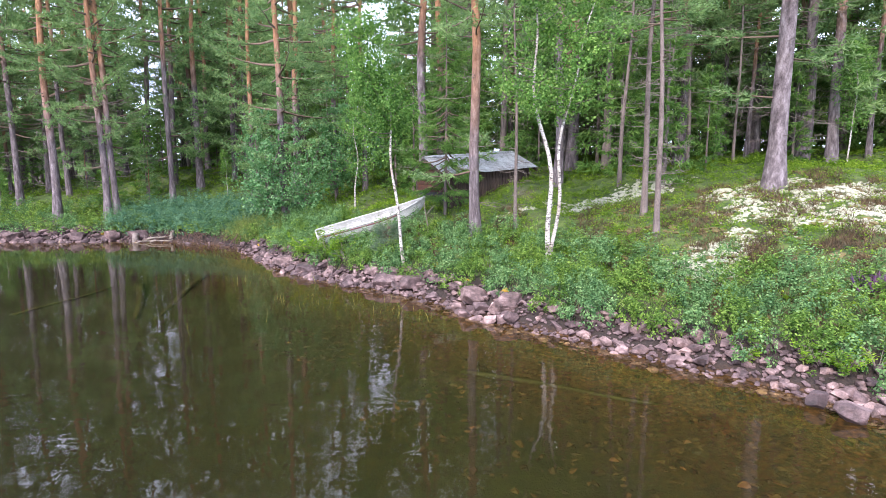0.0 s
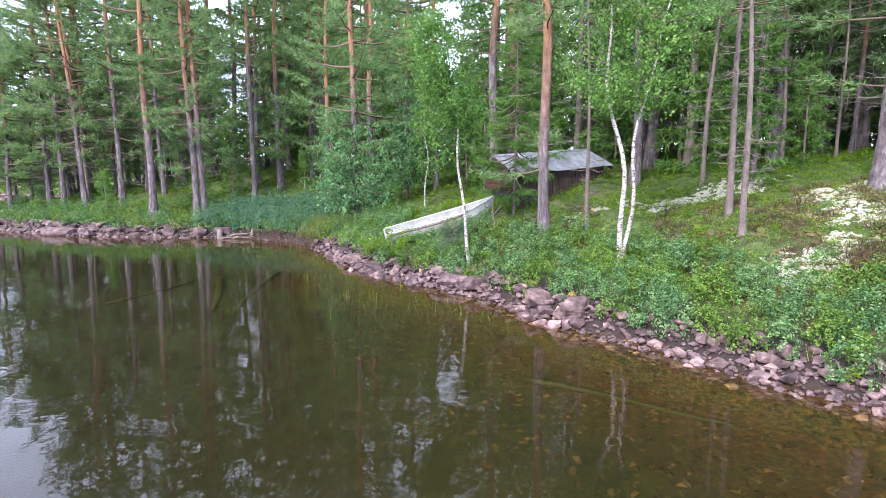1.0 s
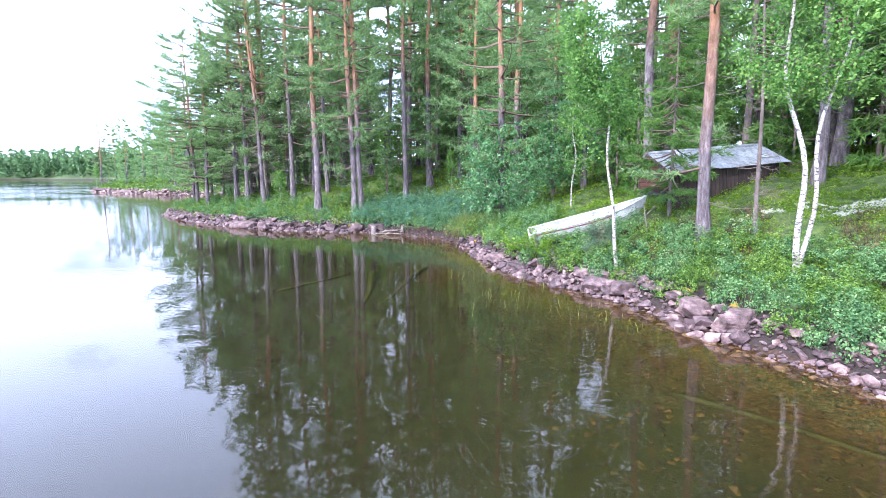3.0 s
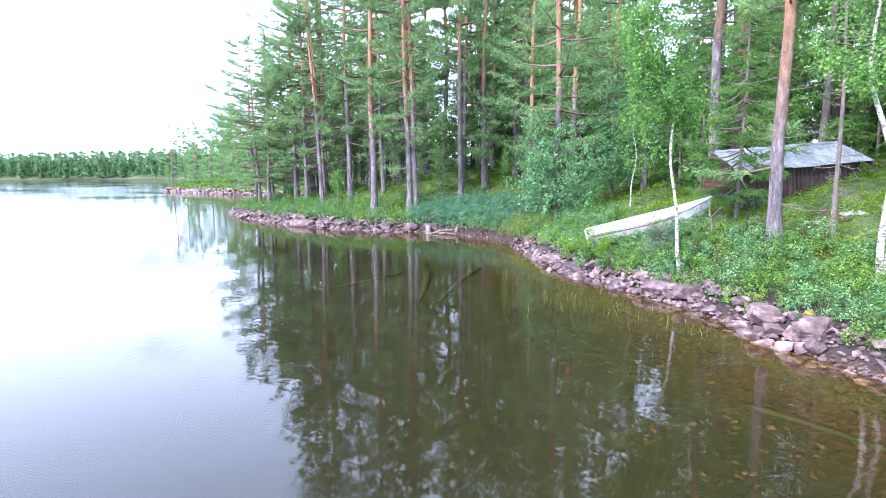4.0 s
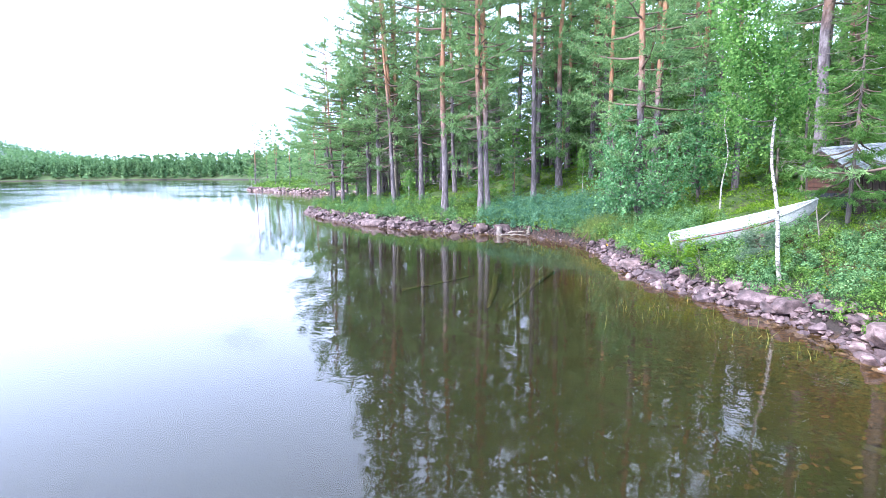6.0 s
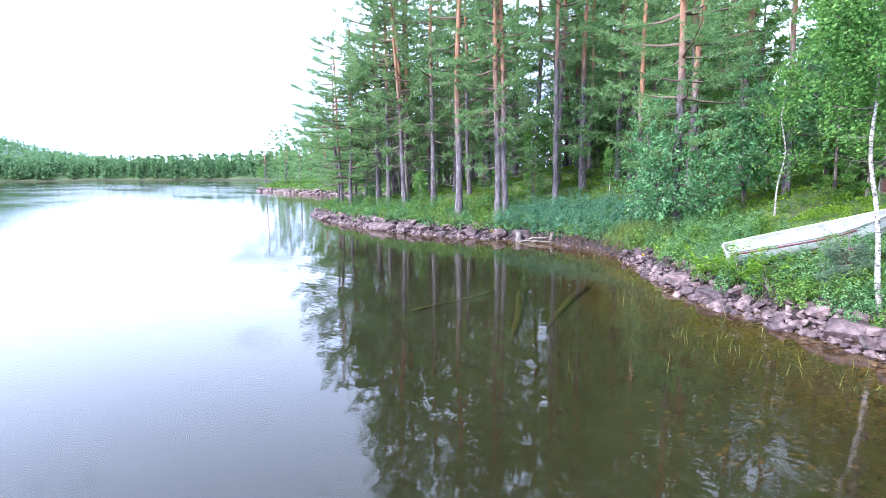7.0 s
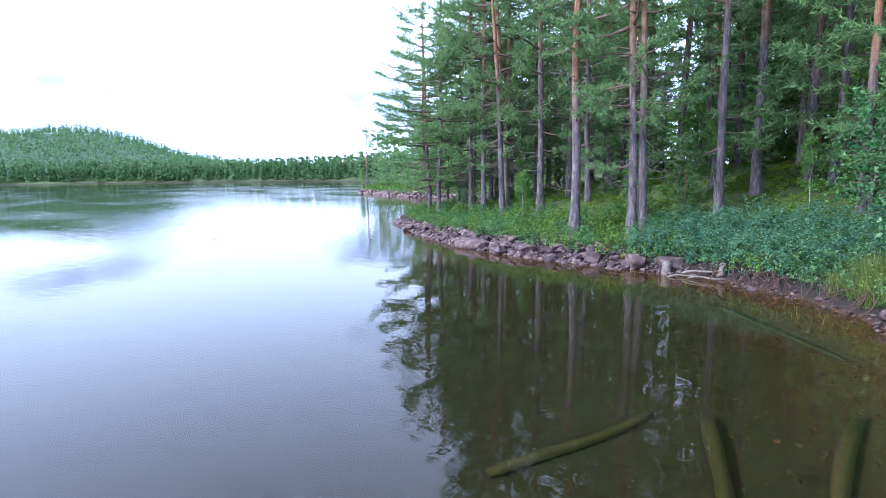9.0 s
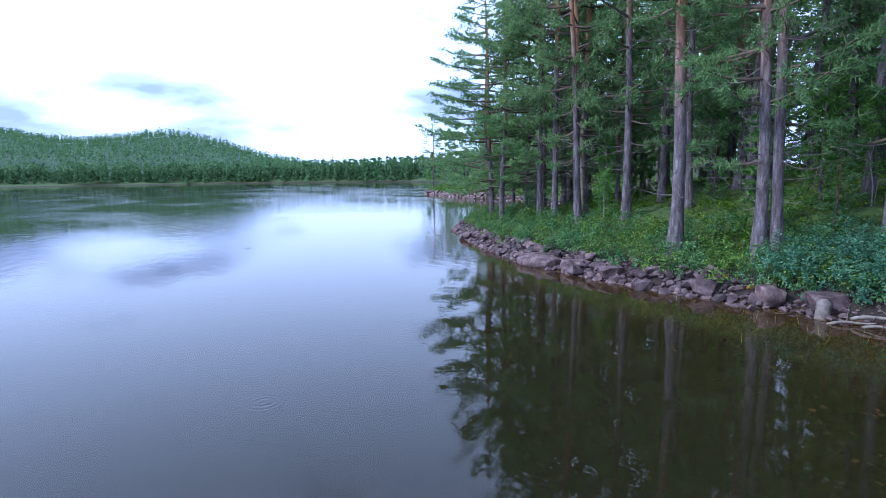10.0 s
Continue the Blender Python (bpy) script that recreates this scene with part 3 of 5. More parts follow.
def broadleaf(name, seed, stems, limbs, reach, leaf, count, bark, green, crown_from, lean=(0, 0), drape=0.25, label=""):
    """A birch, alder or rowan: stems [(height, radius, x lean, y lean)], limbs and a crown of single leaves."""
    rng = np.random.RandomState(seed)
    thing = new(name)
    wood, spots = [], []
    for height, radius, lx, ly in stems:
        z = np.linspace(-0.2, height, 20)
        w = np.clip(z, 0, None) / height
        ph = rng.uniform(0, 6.28, 2)
        path = np.stack([lx * w ** 1.2 + 0.016 * height * np.sin(w * 15 + ph[1]) * np.sqrt(w) + 0.03 * height * np.sin(w * 8 + ph[0]) * w, ly * w ** 1.2 + 0.03 * height * np.sin(w * 7 + ph[1]) * w, z], 1)
        part("trunk", mesh_of("trunk", *stem(path, radius, 9, 1.25), True), bark, thing)
        for h in rng.uniform(crown_from, 0.97, limbs) * height:
            t = h / height
            ln = reach * (1.1 - 0.75 * t) * rng.uniform(0.5, 1.15)
            az = rng.uniform(0, 6.283)
            foot = np.array([np.interp(h, z, path[:, 0]), np.interp(h, z, path[:, 1]), h])
            p = bough(rng, foot, np.array([math.cos(az), math.sin(az), rng.uniform(0.1, 0.9)]), ln, drape)
            wood.append(tube(p, np.linspace(0.008 + 0.007 * ln, 0.003, len(p)), 4))
            k = max(4, int(count / (limbs * len(stems))))
            u = rng.uniform(0.2, 1.0, k)
            at = np.stack([np.interp(u, np.linspace(0, 1, len(p)), p[:, c]) for c in range(3)], 1)
            # leaves gather on short twigs
            knots = rng.normal(scale=0.12 + 0.1 * ln, size=(max(3, k // 16), 3))
            at = at + knots[rng.randint(0, len(knots), k)] + rng.normal(scale=0.05, size=(k, 3))
            at[:, 2] -= drape * rng.uniform(0, 0.5, k) * ln
            spots.append(at)
    tagged(part("branchwork", mesh_of("branchwork", *join(wood), True), M_TWIG, thing), kind="stuff")
    spots = np.concatenate(spots)
    tagged(part("foliage", mesh_of("foliage", *leaves(rng, spots, leaf, leaf * 0.72, 0.35)), green, thing, label), kind="stuff")
    return thing


def stand(proto, x, y, size=1.0, girth=None, lean=0.0, lean_way=0.0, turn=0.0, first=False, sink=0.05):
    """Set the tree, or a copy of it, on the ground there."""
    g = size if girth is None else girth
    m = Matrix.Translation((x, y, on_ground(x, y, -sink))) @ Matrix.Rotation(radians(lean), 4, Vector((-math.sin(radians(lean_way)), math.cos(radians(lean_way)), 0)))
    m = m @ Matrix.Rotation(radians(turn), 4, "Z") @ Matrix.Diagonal((g, g, size, 1))
    if first:
        proto.matrix_basis = m
        return proto
    made = copy_thing(proto, m)
    made.matrix_basis = m
    return made


PINES = [conifer("pine", 11 + k, 18.0, 0.2, 3.2 + 0.6 * (k % 3), 66, 4.0, 0.14, 0.28, 0.19, 5, M_PINE, M_NEEDLE, dead=30, low_boughs=2, wide=0.2, twigs=5.5, bushy=0.3, taper=0.5) for k in range(4)]
HIGH = [conifer("pine", 31 + k, 19.5, 0.19, 6.0, 60, 3.4, 0.12, 0.34, 0.19, 5, M_PINE, M_NEEDLE, dead=26, low_boughs=3, wide=0.19, twigs=6.6, bushy=0.22, taper=0.5) for k in range(2)]
EDGE = [conifer("pine", 41 + k, 13.5, 0.14, 2.4, 48, 4.3, 0.1, 0.22, 0.19, 5, M_PINE, M_NEEDLE, dead=14, low_boughs=3, wide=0.19, twigs=7.5, flat=0.2, bushy=0.35, taper=0.5) for k in range(2)]
SPRUCES = [conifer("spruce", 51 + k, 16, 0.17, 0.9, 90, 2.7, 0.42, 0.15, 0.2, 5, M_SPRUCE, M_SPRUCE_NEEDLE, 0.04, dead=10, twigs=7, wide=0.2) for k in range(1)]
BACK_PINES = [conifer("pine", 71 + k, 20.5, 0.2, 3.4, 60, 3.4, 0.17, 0.3, 0.34, 4, M_PINE, M_NEEDLE, dead=10, low_boughs=5, wide=0.19, twigs=5, bare=True, taper=0.55) for k in range(3)]
BACK_SPRUCES = [conifer("spruce", 81 + k, 18.5, 0.17, 0.6, 84, 3.0, 0.4, 0.15, 0.34, 4, M_SPRUCE, M_SPRUCE_NEEDLE, 0.04, dead=4, wide=0.17, twigs=5, bare=True) for k in range(2)]
FAR_PINES = [conifer("pine", 91 + k, 17.0, 0.2, 2.0, 45, 3.4, 0.17, 0.3, 0.62, 3, M_PINE, M_NEEDLE, dead=0, low_boughs=5, wide=0.26, twigs=3.4, bare=True, taper=0.55) for k in range(2)]
FAR_SPRUCES = [conifer("spruce", 97, 17, 0.17, 0.5, 54, 3.0, 0.4, 0.15, 0.7, 3, M_SPRUCE, M_SPRUCE_NEEDLE, 0.04, dead=0, wide=0.24, twigs=3.4, bare=True)]
SLIM = [conifer("pine", 61 + k, 10.5, 0.075, 5.2, 30, 1.5, 0.2, 0.25, 0.16, 5, M_SPRUCE, M_NEEDLE, 0.1, dead=48, wide=0.19, twigs=8) for k in range(2)]
HUT_SPRUCE = conifer("spruce", 57, 7.8, 0.06, 0.9, 84, 1.75, 0.55, 0.1, 0.12, 9, M_SPRUCE, M_SPRUCE_NEEDLE, 0.03, dead=6, twigs=13, wide=0.13)
placed, used = [], set()
pine_label = "tall Scots pine with grey plated bark turning orange higher up"
spruce_label = "dense dark green spruce with drooping boughs on the forest slope"


def tree(proto, x, y, size=1.0, label="", lean=0.0, lean_way=0.0, girth=None, turn=None):
    first = proto not in used
    used.add(proto)
    ob = stand(proto, x, y, size, girth, lean, lean_way, random.uniform(0, 360) if turn is None else turn, first)
    kind = "spruce" if proto in SPRUCES + BACK_SPRUCES + FAR_SPRUCES + [HUT_SPRUCE] else "pine"
    ob["label"] = label or (spruce_label if kind == "spruce" else pine_label)
    ob["category"], ob["group"] = kind + " tree", kind + "s of the shore forest"
    placed.append((x, y))
    return ob


# trees that stand out, one by one
tree(HIGH[0], 9.95, 16.5, 1.05, "thick old pine leaning over white lichen", 4.0, 20, 0.27 / 0.19, 40)
tree(HIGH[1], 0.99, 16.9, 1.0, "straight pine with orange upper trunk beside the boat", 2.2, 180, 0.165 / 0.19, 10)
tree(HIGH[0], 4.63, 22.2, 1.0, girth=0.95)
tree(HIGH[1], -0.9, 25.6, 1.0, "dark pine behind the tin-roofed hut", girth=1.15)
tree(HUT_SPRUCE, 0.1, 20.35, 1.0, "young spruce with drooping light green boughs before the hut")
tree(SPRUCES[0], 19.5, 18.5, 0.8, girth=0.8)
for x, y, g in ((5.94, 16.15, 0.09), (5.49, 13.85, 0.075), (6.5, 20.3, 0.08), (10.05, 22.7, 0.08), (2.28, 16.9, 0.06), (7.65, 27.5, 0.09), (8.4, 21.0, 0.06), (12.0, 22.8, 0.06)):
    tree(SLIM[0 if g < 0.08 else 1], x, y, 0.75 + g * 3, "slender young pine bristling with bare grey twigs", girth=g / 0.075)
for x, y, g in ((13.0, 26.0, 0.11), (17.5, 25.0, 0.16), (13.3, 24.3, 0.1), (17.0, 22.1, 0.1)):
    tree(HIGH[0], x, y, 0.62 + g * 2.2, "slender young pine with bare lower twigs on the bank", girth=g / 0.19)
for k, (x, y, g, lean) in enumerate(((-19.25, 27.2, 0.2, 0.5), (-16.95, 27.6, 0.165, 0), (-16.55, 27.75, 0.15, 1), (-14.75, 29.9, 0.15, 0.5), (-7.3, 25.4, 0.17, 0), (-16.7, 34.2, 0.17, 0), (-13.4, 35.4, 0.16, 0),
                                     (-12.2, 34.4, 0.18, 0), (-16.8, 39.4, 0.17, 0), (-19.8, 37.2, 0.18, 0), (-14.3, 38.4, 0.15, 0), (-26.9, 31.7, 0.2, 0.5), (-25.1, 29.4, 0.13, 2), (-27.7, 30.6, 0.14, 1),
                                     (-29.8, 32.0, 0.13, 1), (-31.3, 30.5, 0.15, 0.5), (-28.4, 33.2, 0.17, 0), (-6.3, 31.6, 0.16, 0), (-4.0, 28.4, 0.13, 0), (-24.0, 33.5, 0.16, 0), (-21.5, 31.5, 0.13, 1), (-33.6, 31.6, 0.14, 0), (-29.0, 31.0, 0.14, 0), (-32.5, 33.2, 0.15, 0), (-30.4, 34.0, 0.16, 0), (-26.0, 30.3, 0.15, 1), (-23.3, 30.2, 0.16, 0), (-35.4, 33.0, 0.12, 0))):
    proto = (HIGH + PINES)[(0, 2, 3, 1, 5, 0, 1, 4, 0, 1, 0, 2, 3, 4, 5, 2, 3, 4, 1, 5, 3, 4, 2, 3, 4, 5, 2, 3)[k]]
    if x < -29:
        tree(EDGE[k % 2], x, y, 1.0, lean=lean, lean_way=200, girth=0.85 + g)
    else:
        tree(proto, x, y, 1.28 if x < -10 else 1.12, lean=lean, lean_way=200, girth=g / 0.195)

# the rest of the wood, thinner near the water
rng = random.Random(5)


# glades through which the sky shows: bearings in degrees from +y at the first bank, and where they begin
CLEARINGS = ((-30, -25.2, 45), (-9.5, -6, 34))


def fill(count, xs, ys, inland, gap, kinds, sizes):
    made = tries = 0
    while made < count and tries < 6000:
        tries += 1
        x, y = rng.uniform(*xs), rng.uniform(*ys)
        s = float(shore_distance(x, y))
        if not inland[0] < s < inland[1] or any((x - a) ** 2 + (y - b) ** 2 < gap * gap for a, b in placed):
            continue
        if sizes[1] > 0.45 and s < 70 and any(a < math.degrees(math.atan2(x, y)) < b and math.hypot(x, y) > d for a, b, d in CLEARINGS):
            continue
        if (-3.2 < x < 5.8 and 18 < y < 26.5) or (x > 5 and y < 19) or (x > 9 and y < 21):
            continue
        tree(rng.choice(kinds), x, y, rng.uniform(*sizes))
        made += 1


fill(22, (-6, 24), (20, 36), (9, 24), 2.0, BACK_SPRUCES + BACK_PINES[:1], (0.9, 1.25))
fill(9, (6, 26), (22, 35), (10, 22), 2.0, BACK_PINES, (1.1, 1.25))
fill(12, (16, 42), (24, 50), (18, 42), 2.2, BACK_SPRUCES + FAR_PINES, (1.0, 1.25))
fill(38, (-22, 44), (26, 58), (16, 40), 2.4, BACK_SPRUCES + BACK_PINES + FAR_SPRUCES + FAR_PINES, (0.85, 1.15))
fill(14, (-40, -8), (28, 56), (3.0, 22), 2.3, PINES[:2] + BACK_PINES + BACK_SPRUCES[:1], (0.8, 1.05))
fill(18, (-60, -14), (38, 76), (12, 40), 3.0, BACK_PINES + FAR_PINES + FAR_SPRUCES, (0.8, 1.05))
fill(10, (14, 46), (6, 30), (9, 36), 2.6, BACK_PINES + BACK_SPRUCES, (0.85, 1.1))
fill(10, (-38, -25), (30, 42), (1.5, 8), 1.8, PINES[2:] + BACK_PINES[:1], (0.6, 0.8))
fill(9, (8, 24), (22, 36), (11, 24), 1.8, BACK_PINES + BACK_SPRUCES, (1.0, 1.2))
fill(18, (8, 34), (21, 40), (12, 30), 1.3, FAR_SPRUCES, (0.22, 0.42))
fill(14, (-12, 2), (31, 48), (10, 30), 1.3, FAR_SPRUCES, (0.22, 0.42))
# young trees under the old ones
fill(16, (-10, 16), (19, 30), (7, 18), 1.2, FAR_SPRUCES, (0.18, 0.4))
fill(12, (-34, -10), (28, 40), (2.5, 14), 1.2, FAR_SPRUCES + FAR_PINES[:1], (0.15, 0.35))
fill(40, (-8, 36), (30, 58), (20, 44), 1.6, FAR_SPRUCES, (0.3, 0.6))
fill(26, (6, 60), (22, 70), (24, 62), 3.0, FAR_SPRUCES, (0.5, 0.9))
fill(34, (-55, 0), (44, 95), (16, 60), 2.8, FAR_SPRUCES + FAR_PINES, (0.5, 0.95))
# half-grown trees in the glades, high-crowned pines along the cove
fill(16, (-44, -14), (34, 70), (10, 50), 2.2, FAR_PINES + FAR_SPRUCES, (0.36, 0.45))
fill(6, (-9, -2), (34, 60), (14, 40), 2.2, FAR_SPRUCES, (0.36, 0.45))
fill(13, (-30, -5), (30, 46), (8, 19), 1.8, BACK_PINES, (1.0, 1.15))
# the second point
fill(66, (-120, -50), (54, 110), (1.2, 26), 2.3, FAR_PINES, (0.5, 0.85))
tree(PINES[0], -99.6, 70.6, 0.76, "lone pine at the tip of the far point", girth=0.8)
# the deep wood behind the cove
fill(10, (-36, -6), (30, 60), (5, 20), 2.0, BACK_PINES, (0.8, 1.0))
fill(16, (-38, -6), (34, 62), (12, 30), 1.8, FAR_SPRUCES + FAR_PINES, (0.6, 0.95))
fill(22, (-40, -8), (34, 60), (10, 30), 1.3, FAR_SPRUCES, (0.2, 0.4))

# birches and bushes
b = broadleaf("birch", 3, [(7.2, 0.052, -1.0, 0.2)], 40, 2.1, 0.085, 9000, M_BIRCH, M_BIRCH_LEAF, 0.52, drape=0.45)
stand(b, -1.15, 15.95, first=True)
tagged(b, "slim white birch at the water's edge before the boat", "birch tree", "birches of the bank")
b = broadleaf("birch", 4, [(8.0, 0.07, -0.6, 0.1), (7.6, 0.055, 1.0, 0.2)], 34, 2.0, 0.085, 11000, M_BIRCH, M_BIRCH_LEAF, 0.5, drape=0.3)
stand(b, 2.78, 14.1, first=True)
tagged(b, "twin-stemmed white birch growing among shrubs on the bank", "birch tree", "birches of the bank")
young = broadleaf("birch", 6, [(5.6, 0.035, 0.3, -0.2)], 26, 1.3, 0.09, 3200, M_BIRCH, M_BIRCH_LEAF, 0.3, drape=0.5)
stand(young, -3.9, 24.2, first=True)
tagged(young, "young birch with hanging light green leaves", "birch tree", "birches of the bank")
for x, y, k in ((-16.2, 33.0, 0.7), (-12.0, 30.5, 0.5), (-35.5, 33.2, 0.75), (-98.0, 68.4, 0.9), (-23.5, 29.0, 0.45), (8.9, 25.0, 1.0), (15.0, 20.5, 0.9)):
    stand(young, x, y, k, turn=x * 77)
alder = broadleaf("alder_bush", 8, [(5.2, 0.05, -0.5, 0.1), (4.6, 0.045, 0.7, -0.3), (3.8, 0.04, 0.1, -0.7)], 22, 1.6, 0.14, 3600, M_SPRUCE, M_ALDER_LEAF, 0.18, drape=0.2)
stand(alder, -7.9, 24.9, first=True)
tagged(alder, "leafy blue-green alder bush at the lake's edge", "bush", "alder bushes")
for x, y, k in ((-6.2, 24.7, 0.8), (-10.2, 30.0, 0.9), (-32.0, 33.5, 0.6), (-5.4, 27.6, 1.1), (-2.8, 30.0, 1.2)):
    stand(alder, x, y, k, turn=x * 55)

juniper = conifer("juniper_bush", 65, 1.25, 0.02, 0.05, 60, 0.55, 0.25, 0.5, 0.07, 4, M_SPRUCE, M_JUNIPER, 0.02, dead=0, wide=0.2, twigs=20)
stand(juniper, -1.75, 17.1, first=True)
tagged(juniper, "small grey-green juniper bush beside the white birch", "juniper bush")

# ---- stones of the bank ----


def hull_stone(seed, points=20):
    """An angular stone about one metre across."""
    rng = np.random.RandomState(seed)
    bm = bmesh.new()
    for p in unit(rng.normal(size=(points, 3))) * rng.uniform(0.42, 0.56, (points, 1)):
        bm.verts.new(p * np.array([1.05, 0.85, 0.75]))
    res = bmesh.ops.convex_hull(bm, input=bm.verts)
    loose = [v for v in bm.verts if not v.link_faces]
    bmesh.ops.delete(bm, geom=loose, context="VERTS")
    bmesh.ops.triangulate(bm, faces=bm.faces)
    me = bpy.data.meshes.new("stone")
    bm.to_mesh(me)
    bm.free()
    me.materials.append(M_ROCK)
    return me


def along_shore(first, last):
    """Places along the lake's edge between two corners of its line: point and inland normal per metre."""
    pts = SHORE[first:last + 1]
    seg = np.linalg.norm(np.diff(pts, axis=0), axis=1)
    run = np.concatenate([[0], np.cumsum(seg)])
    return pts, run


def shore_at(u, pts, run):
    p = np.array([np.interp(u, run, pts[:, 0]), np.interp(u, run, pts[:, 1])])
    q = np.array([np.interp(u + 0.4, run, pts[:, 0]), np.interp(u + 0.4, run, pts[:, 1])])
    o = np.array([np.interp(u - 0.4, run, pts[:, 0]), np.interp(u - 0.4, run, pts[:, 1])])
    t = unit(q - o)
    return p, np.array([t[1], -t[0]])


STONES = [hull_stone(100 + k) for k in range(14)]
pts, run = along_shore(3, 29)
rng2 = np.random.RandomState(21)
bank = []
u = 2.0
while u < run[-1]:
    p, inland = shore_at(u, pts, run)
    if shore_distance(*(p + inland)) < 0:
        inland = -inland
    soft = -14.0 < p[0] < -8.5  # the boggy corner has roots in place of stones
    for row in range(10):
        if rng2.uniform() < (0.7 if soft else 0.04 + 0.03 * row):
            continue
        off = -0.34 + row * 0.115 + rng2.normal(scale=0.05)
        x, y = p + inland * off + rng2.normal(scale=0.05, size=2)
        size = rng2.choice([0.13, 0.18, 0.25, 0.34, 0.48], p=[0.28, 0.33, 0.24, 0.11, 0.04])
        if soft:
            size *= 0.6
        size *= 1.2 if x < -17 else 0.56 if x > 1.5 else 0.85
        size *= rng2.uniform(0.85, 1.2)
        z = on_ground(x, y) + size * rng2.uniform(0.15, 0.32)
        if -0.12 < off < 0.2:
            z = max(z, size * 0.1)
        bank.append((x, y, z, size))
    u += rng2.uniform(0.13, 0.2) if p[0] < -6 else rng2.uniform(0.085, 0.135) if p[0] < 1.5 else rng2.uniform(0.05, 0.085)
# a second, smaller litter of pebbles between them
for k in range(900):
    uu = rng2.uniform(2.0, run[-1])
    p, inland = shore_at(uu, pts, run)
    x, y = p + inland * rng2.uniform(-0.5, 0.7)
    size = rng2.uniform(0.06, 0.14)
    bank.append((x, y, on_ground(x, y) + size * 0.2, size))


def stone_pose(x, y, z, size):
    return Matrix.Translation((x, y, z)) @ Euler(rng2.uniform(-0.5, 0.5, 2).tolist() + [rng2.uniform(0, 6.28)]).to_matrix().to_4x4() @ Matrix.Diagonal((size * rng2.uniform(0.85, 1.35), size, size * rng2.uniform(0.65, 0.95), 1))


def joined_stones(name, items, mat, meshes):
    """Many stones in one mesh."""
    tv, tf = [], []
    for me in meshes:
        co = np.empty(len(me.vertices) * 3)
        me.vertices.foreach_get("co", co)
        tv.append(co.reshape(-1, 3))
        tf.append(np.array([list(q.vertices) for q in me.polygons]))
    out = []
    for x, y, z, size in items:
        k = rng2.randint(len(meshes))
        m = np.array(stone_pose(x, y, z, size))
        out.append((tv[k] @ m[:3, :3].T + m[:3, 3], tf[k]))
    return part(name, mesh_of(name, *join(out)), mat)


big = [b for b in bank if b[3] >= 0.17]
big.sort(key=lambda b: b[0], reverse=True)
single, rest = big[:300], big[300:] + [b for b in bank if b[3] < 0.17]
stone_bank = new("stone_bank")
small = joined_stones("small_stones", rest, M_ROCK, STONES)
small.parent = stone_bank
small["kind"] = "stuff"
tagged(stone_bank, "bank of broken pink-grey granite along the waterline", "stone bank", kind="structure")

# stones of the far point
far_pts, far_run = along_shore(31, 38)
far_stones = []
for k in range(420):
    p, inland = shore_at(rng2.uniform(0, far_run[-1]), far_pts, far_run)
    if shore_distance(*(p + inland)) < 0:
        inland = -inland
    x, y = p + inland * rng2.uniform(-0.4, 1.2)
    size = rng2.uniform(0.25, 0.75)
    far_stones.append((x, y, on_ground(x, y) + size * 0.25, size))
ob = joined_stones("far_stones", far_stones, M_ROCK, STONES)
tagged(ob, "pale stones along the shore of the far point", "stones", kind="stuff")

# cobbles on the bed near the edge
cobbles = []
for k in range(4200):
    uu = rng2.uniform(2.0, run[-1] * 0.72) if k % 2 else rng2.uniform(2.0, 18.0)
    p, inland = shore_at(uu, pts, run)
    off = -0.25 - 4.2 * rng2.uniform() ** 1.5
    x, y = p + inland * off
    if shore_distance(x, y) > -0.2:
        continue
    size = rng2.uniform(0.06, 0.2)
    cobbles.append((x, y, on_ground(x, y) - size * 0.1, size))
M_COBBLE, cnt, cbs, _ = material("algae_brown_cobbles")
ctone = ramp(cnt, cnt.nodes.new("ShaderNodeNewGeometry").outputs["Random Per Island"], [(0.0, (0.01, 0.006, 0.002)), (0.6, (0.042, 0.026, 0.008)), (0.92, (0.085, 0.05, 0.017)), (1.0, (0.13, 0.06, 0.025))])
cgrain = ramp(cnt, noise_of(cnt, place(cnt), 22, 4), [(0.3, (0.5, 0.5, 0.5)), (0.7, (1, 1, 1))])
cnt.links.new(blend(cnt, 1.0, ctone, cgrain, "MULTIPLY"), cbs.inputs["Base Color"])
cbs.inputs["Roughness"].default_value = 0.8
PEBBLES = [hull_stone(140 + k, 9) for k in range(5)]
bed = joined_stones("bed_cobbles", cobbles, M_COBBLE, PEBBLES)
tagged(bed, "brown algae-covered cobbles under the shallow water", "cobbles", kind="stuff")


def boulder(x, y, size, squash, seed, label, z=None, turn=0.0):
    """A large angular rock: a ball cut by planes, with a rough face."""
    r = np.random.RandomState(seed)
    bm = bmesh.new()
    bmesh.ops.create_icosphere(bm, subdivisions=4, radius=0.5)
    cuts = [(Vector(unit(r.normal(size=3))), r.uniform(0.27, 0.42)) for k in range(11)] + [(Vector((0, 0, 1)), 0.33)]
    for v in bm.verts:
        for nrm, d in cuts:
            over = v.co.dot(nrm) - d
            if over > 0:
                v.co -= nrm * over * 0.97
        v.co *= 1 + 0.05 * noise.noise(v.co * 5 + Vector((seed, 0, 0))) + 0.02 * noise.noise(v.co * 14)
        v.co = Vector((v.co.x * squash[0], v.co.y * squash[1], v.co.z * squash[2])) * size
    ob = part("boulder", bm, M_ROCK)
    ob.matrix_basis = pose(x, y, (on_ground(x, y) + size * squash[2] * 0.22) if z is None else z, 0, 0, turn)
    return tagged(ob, label, "boulder", "boulders of the shore")


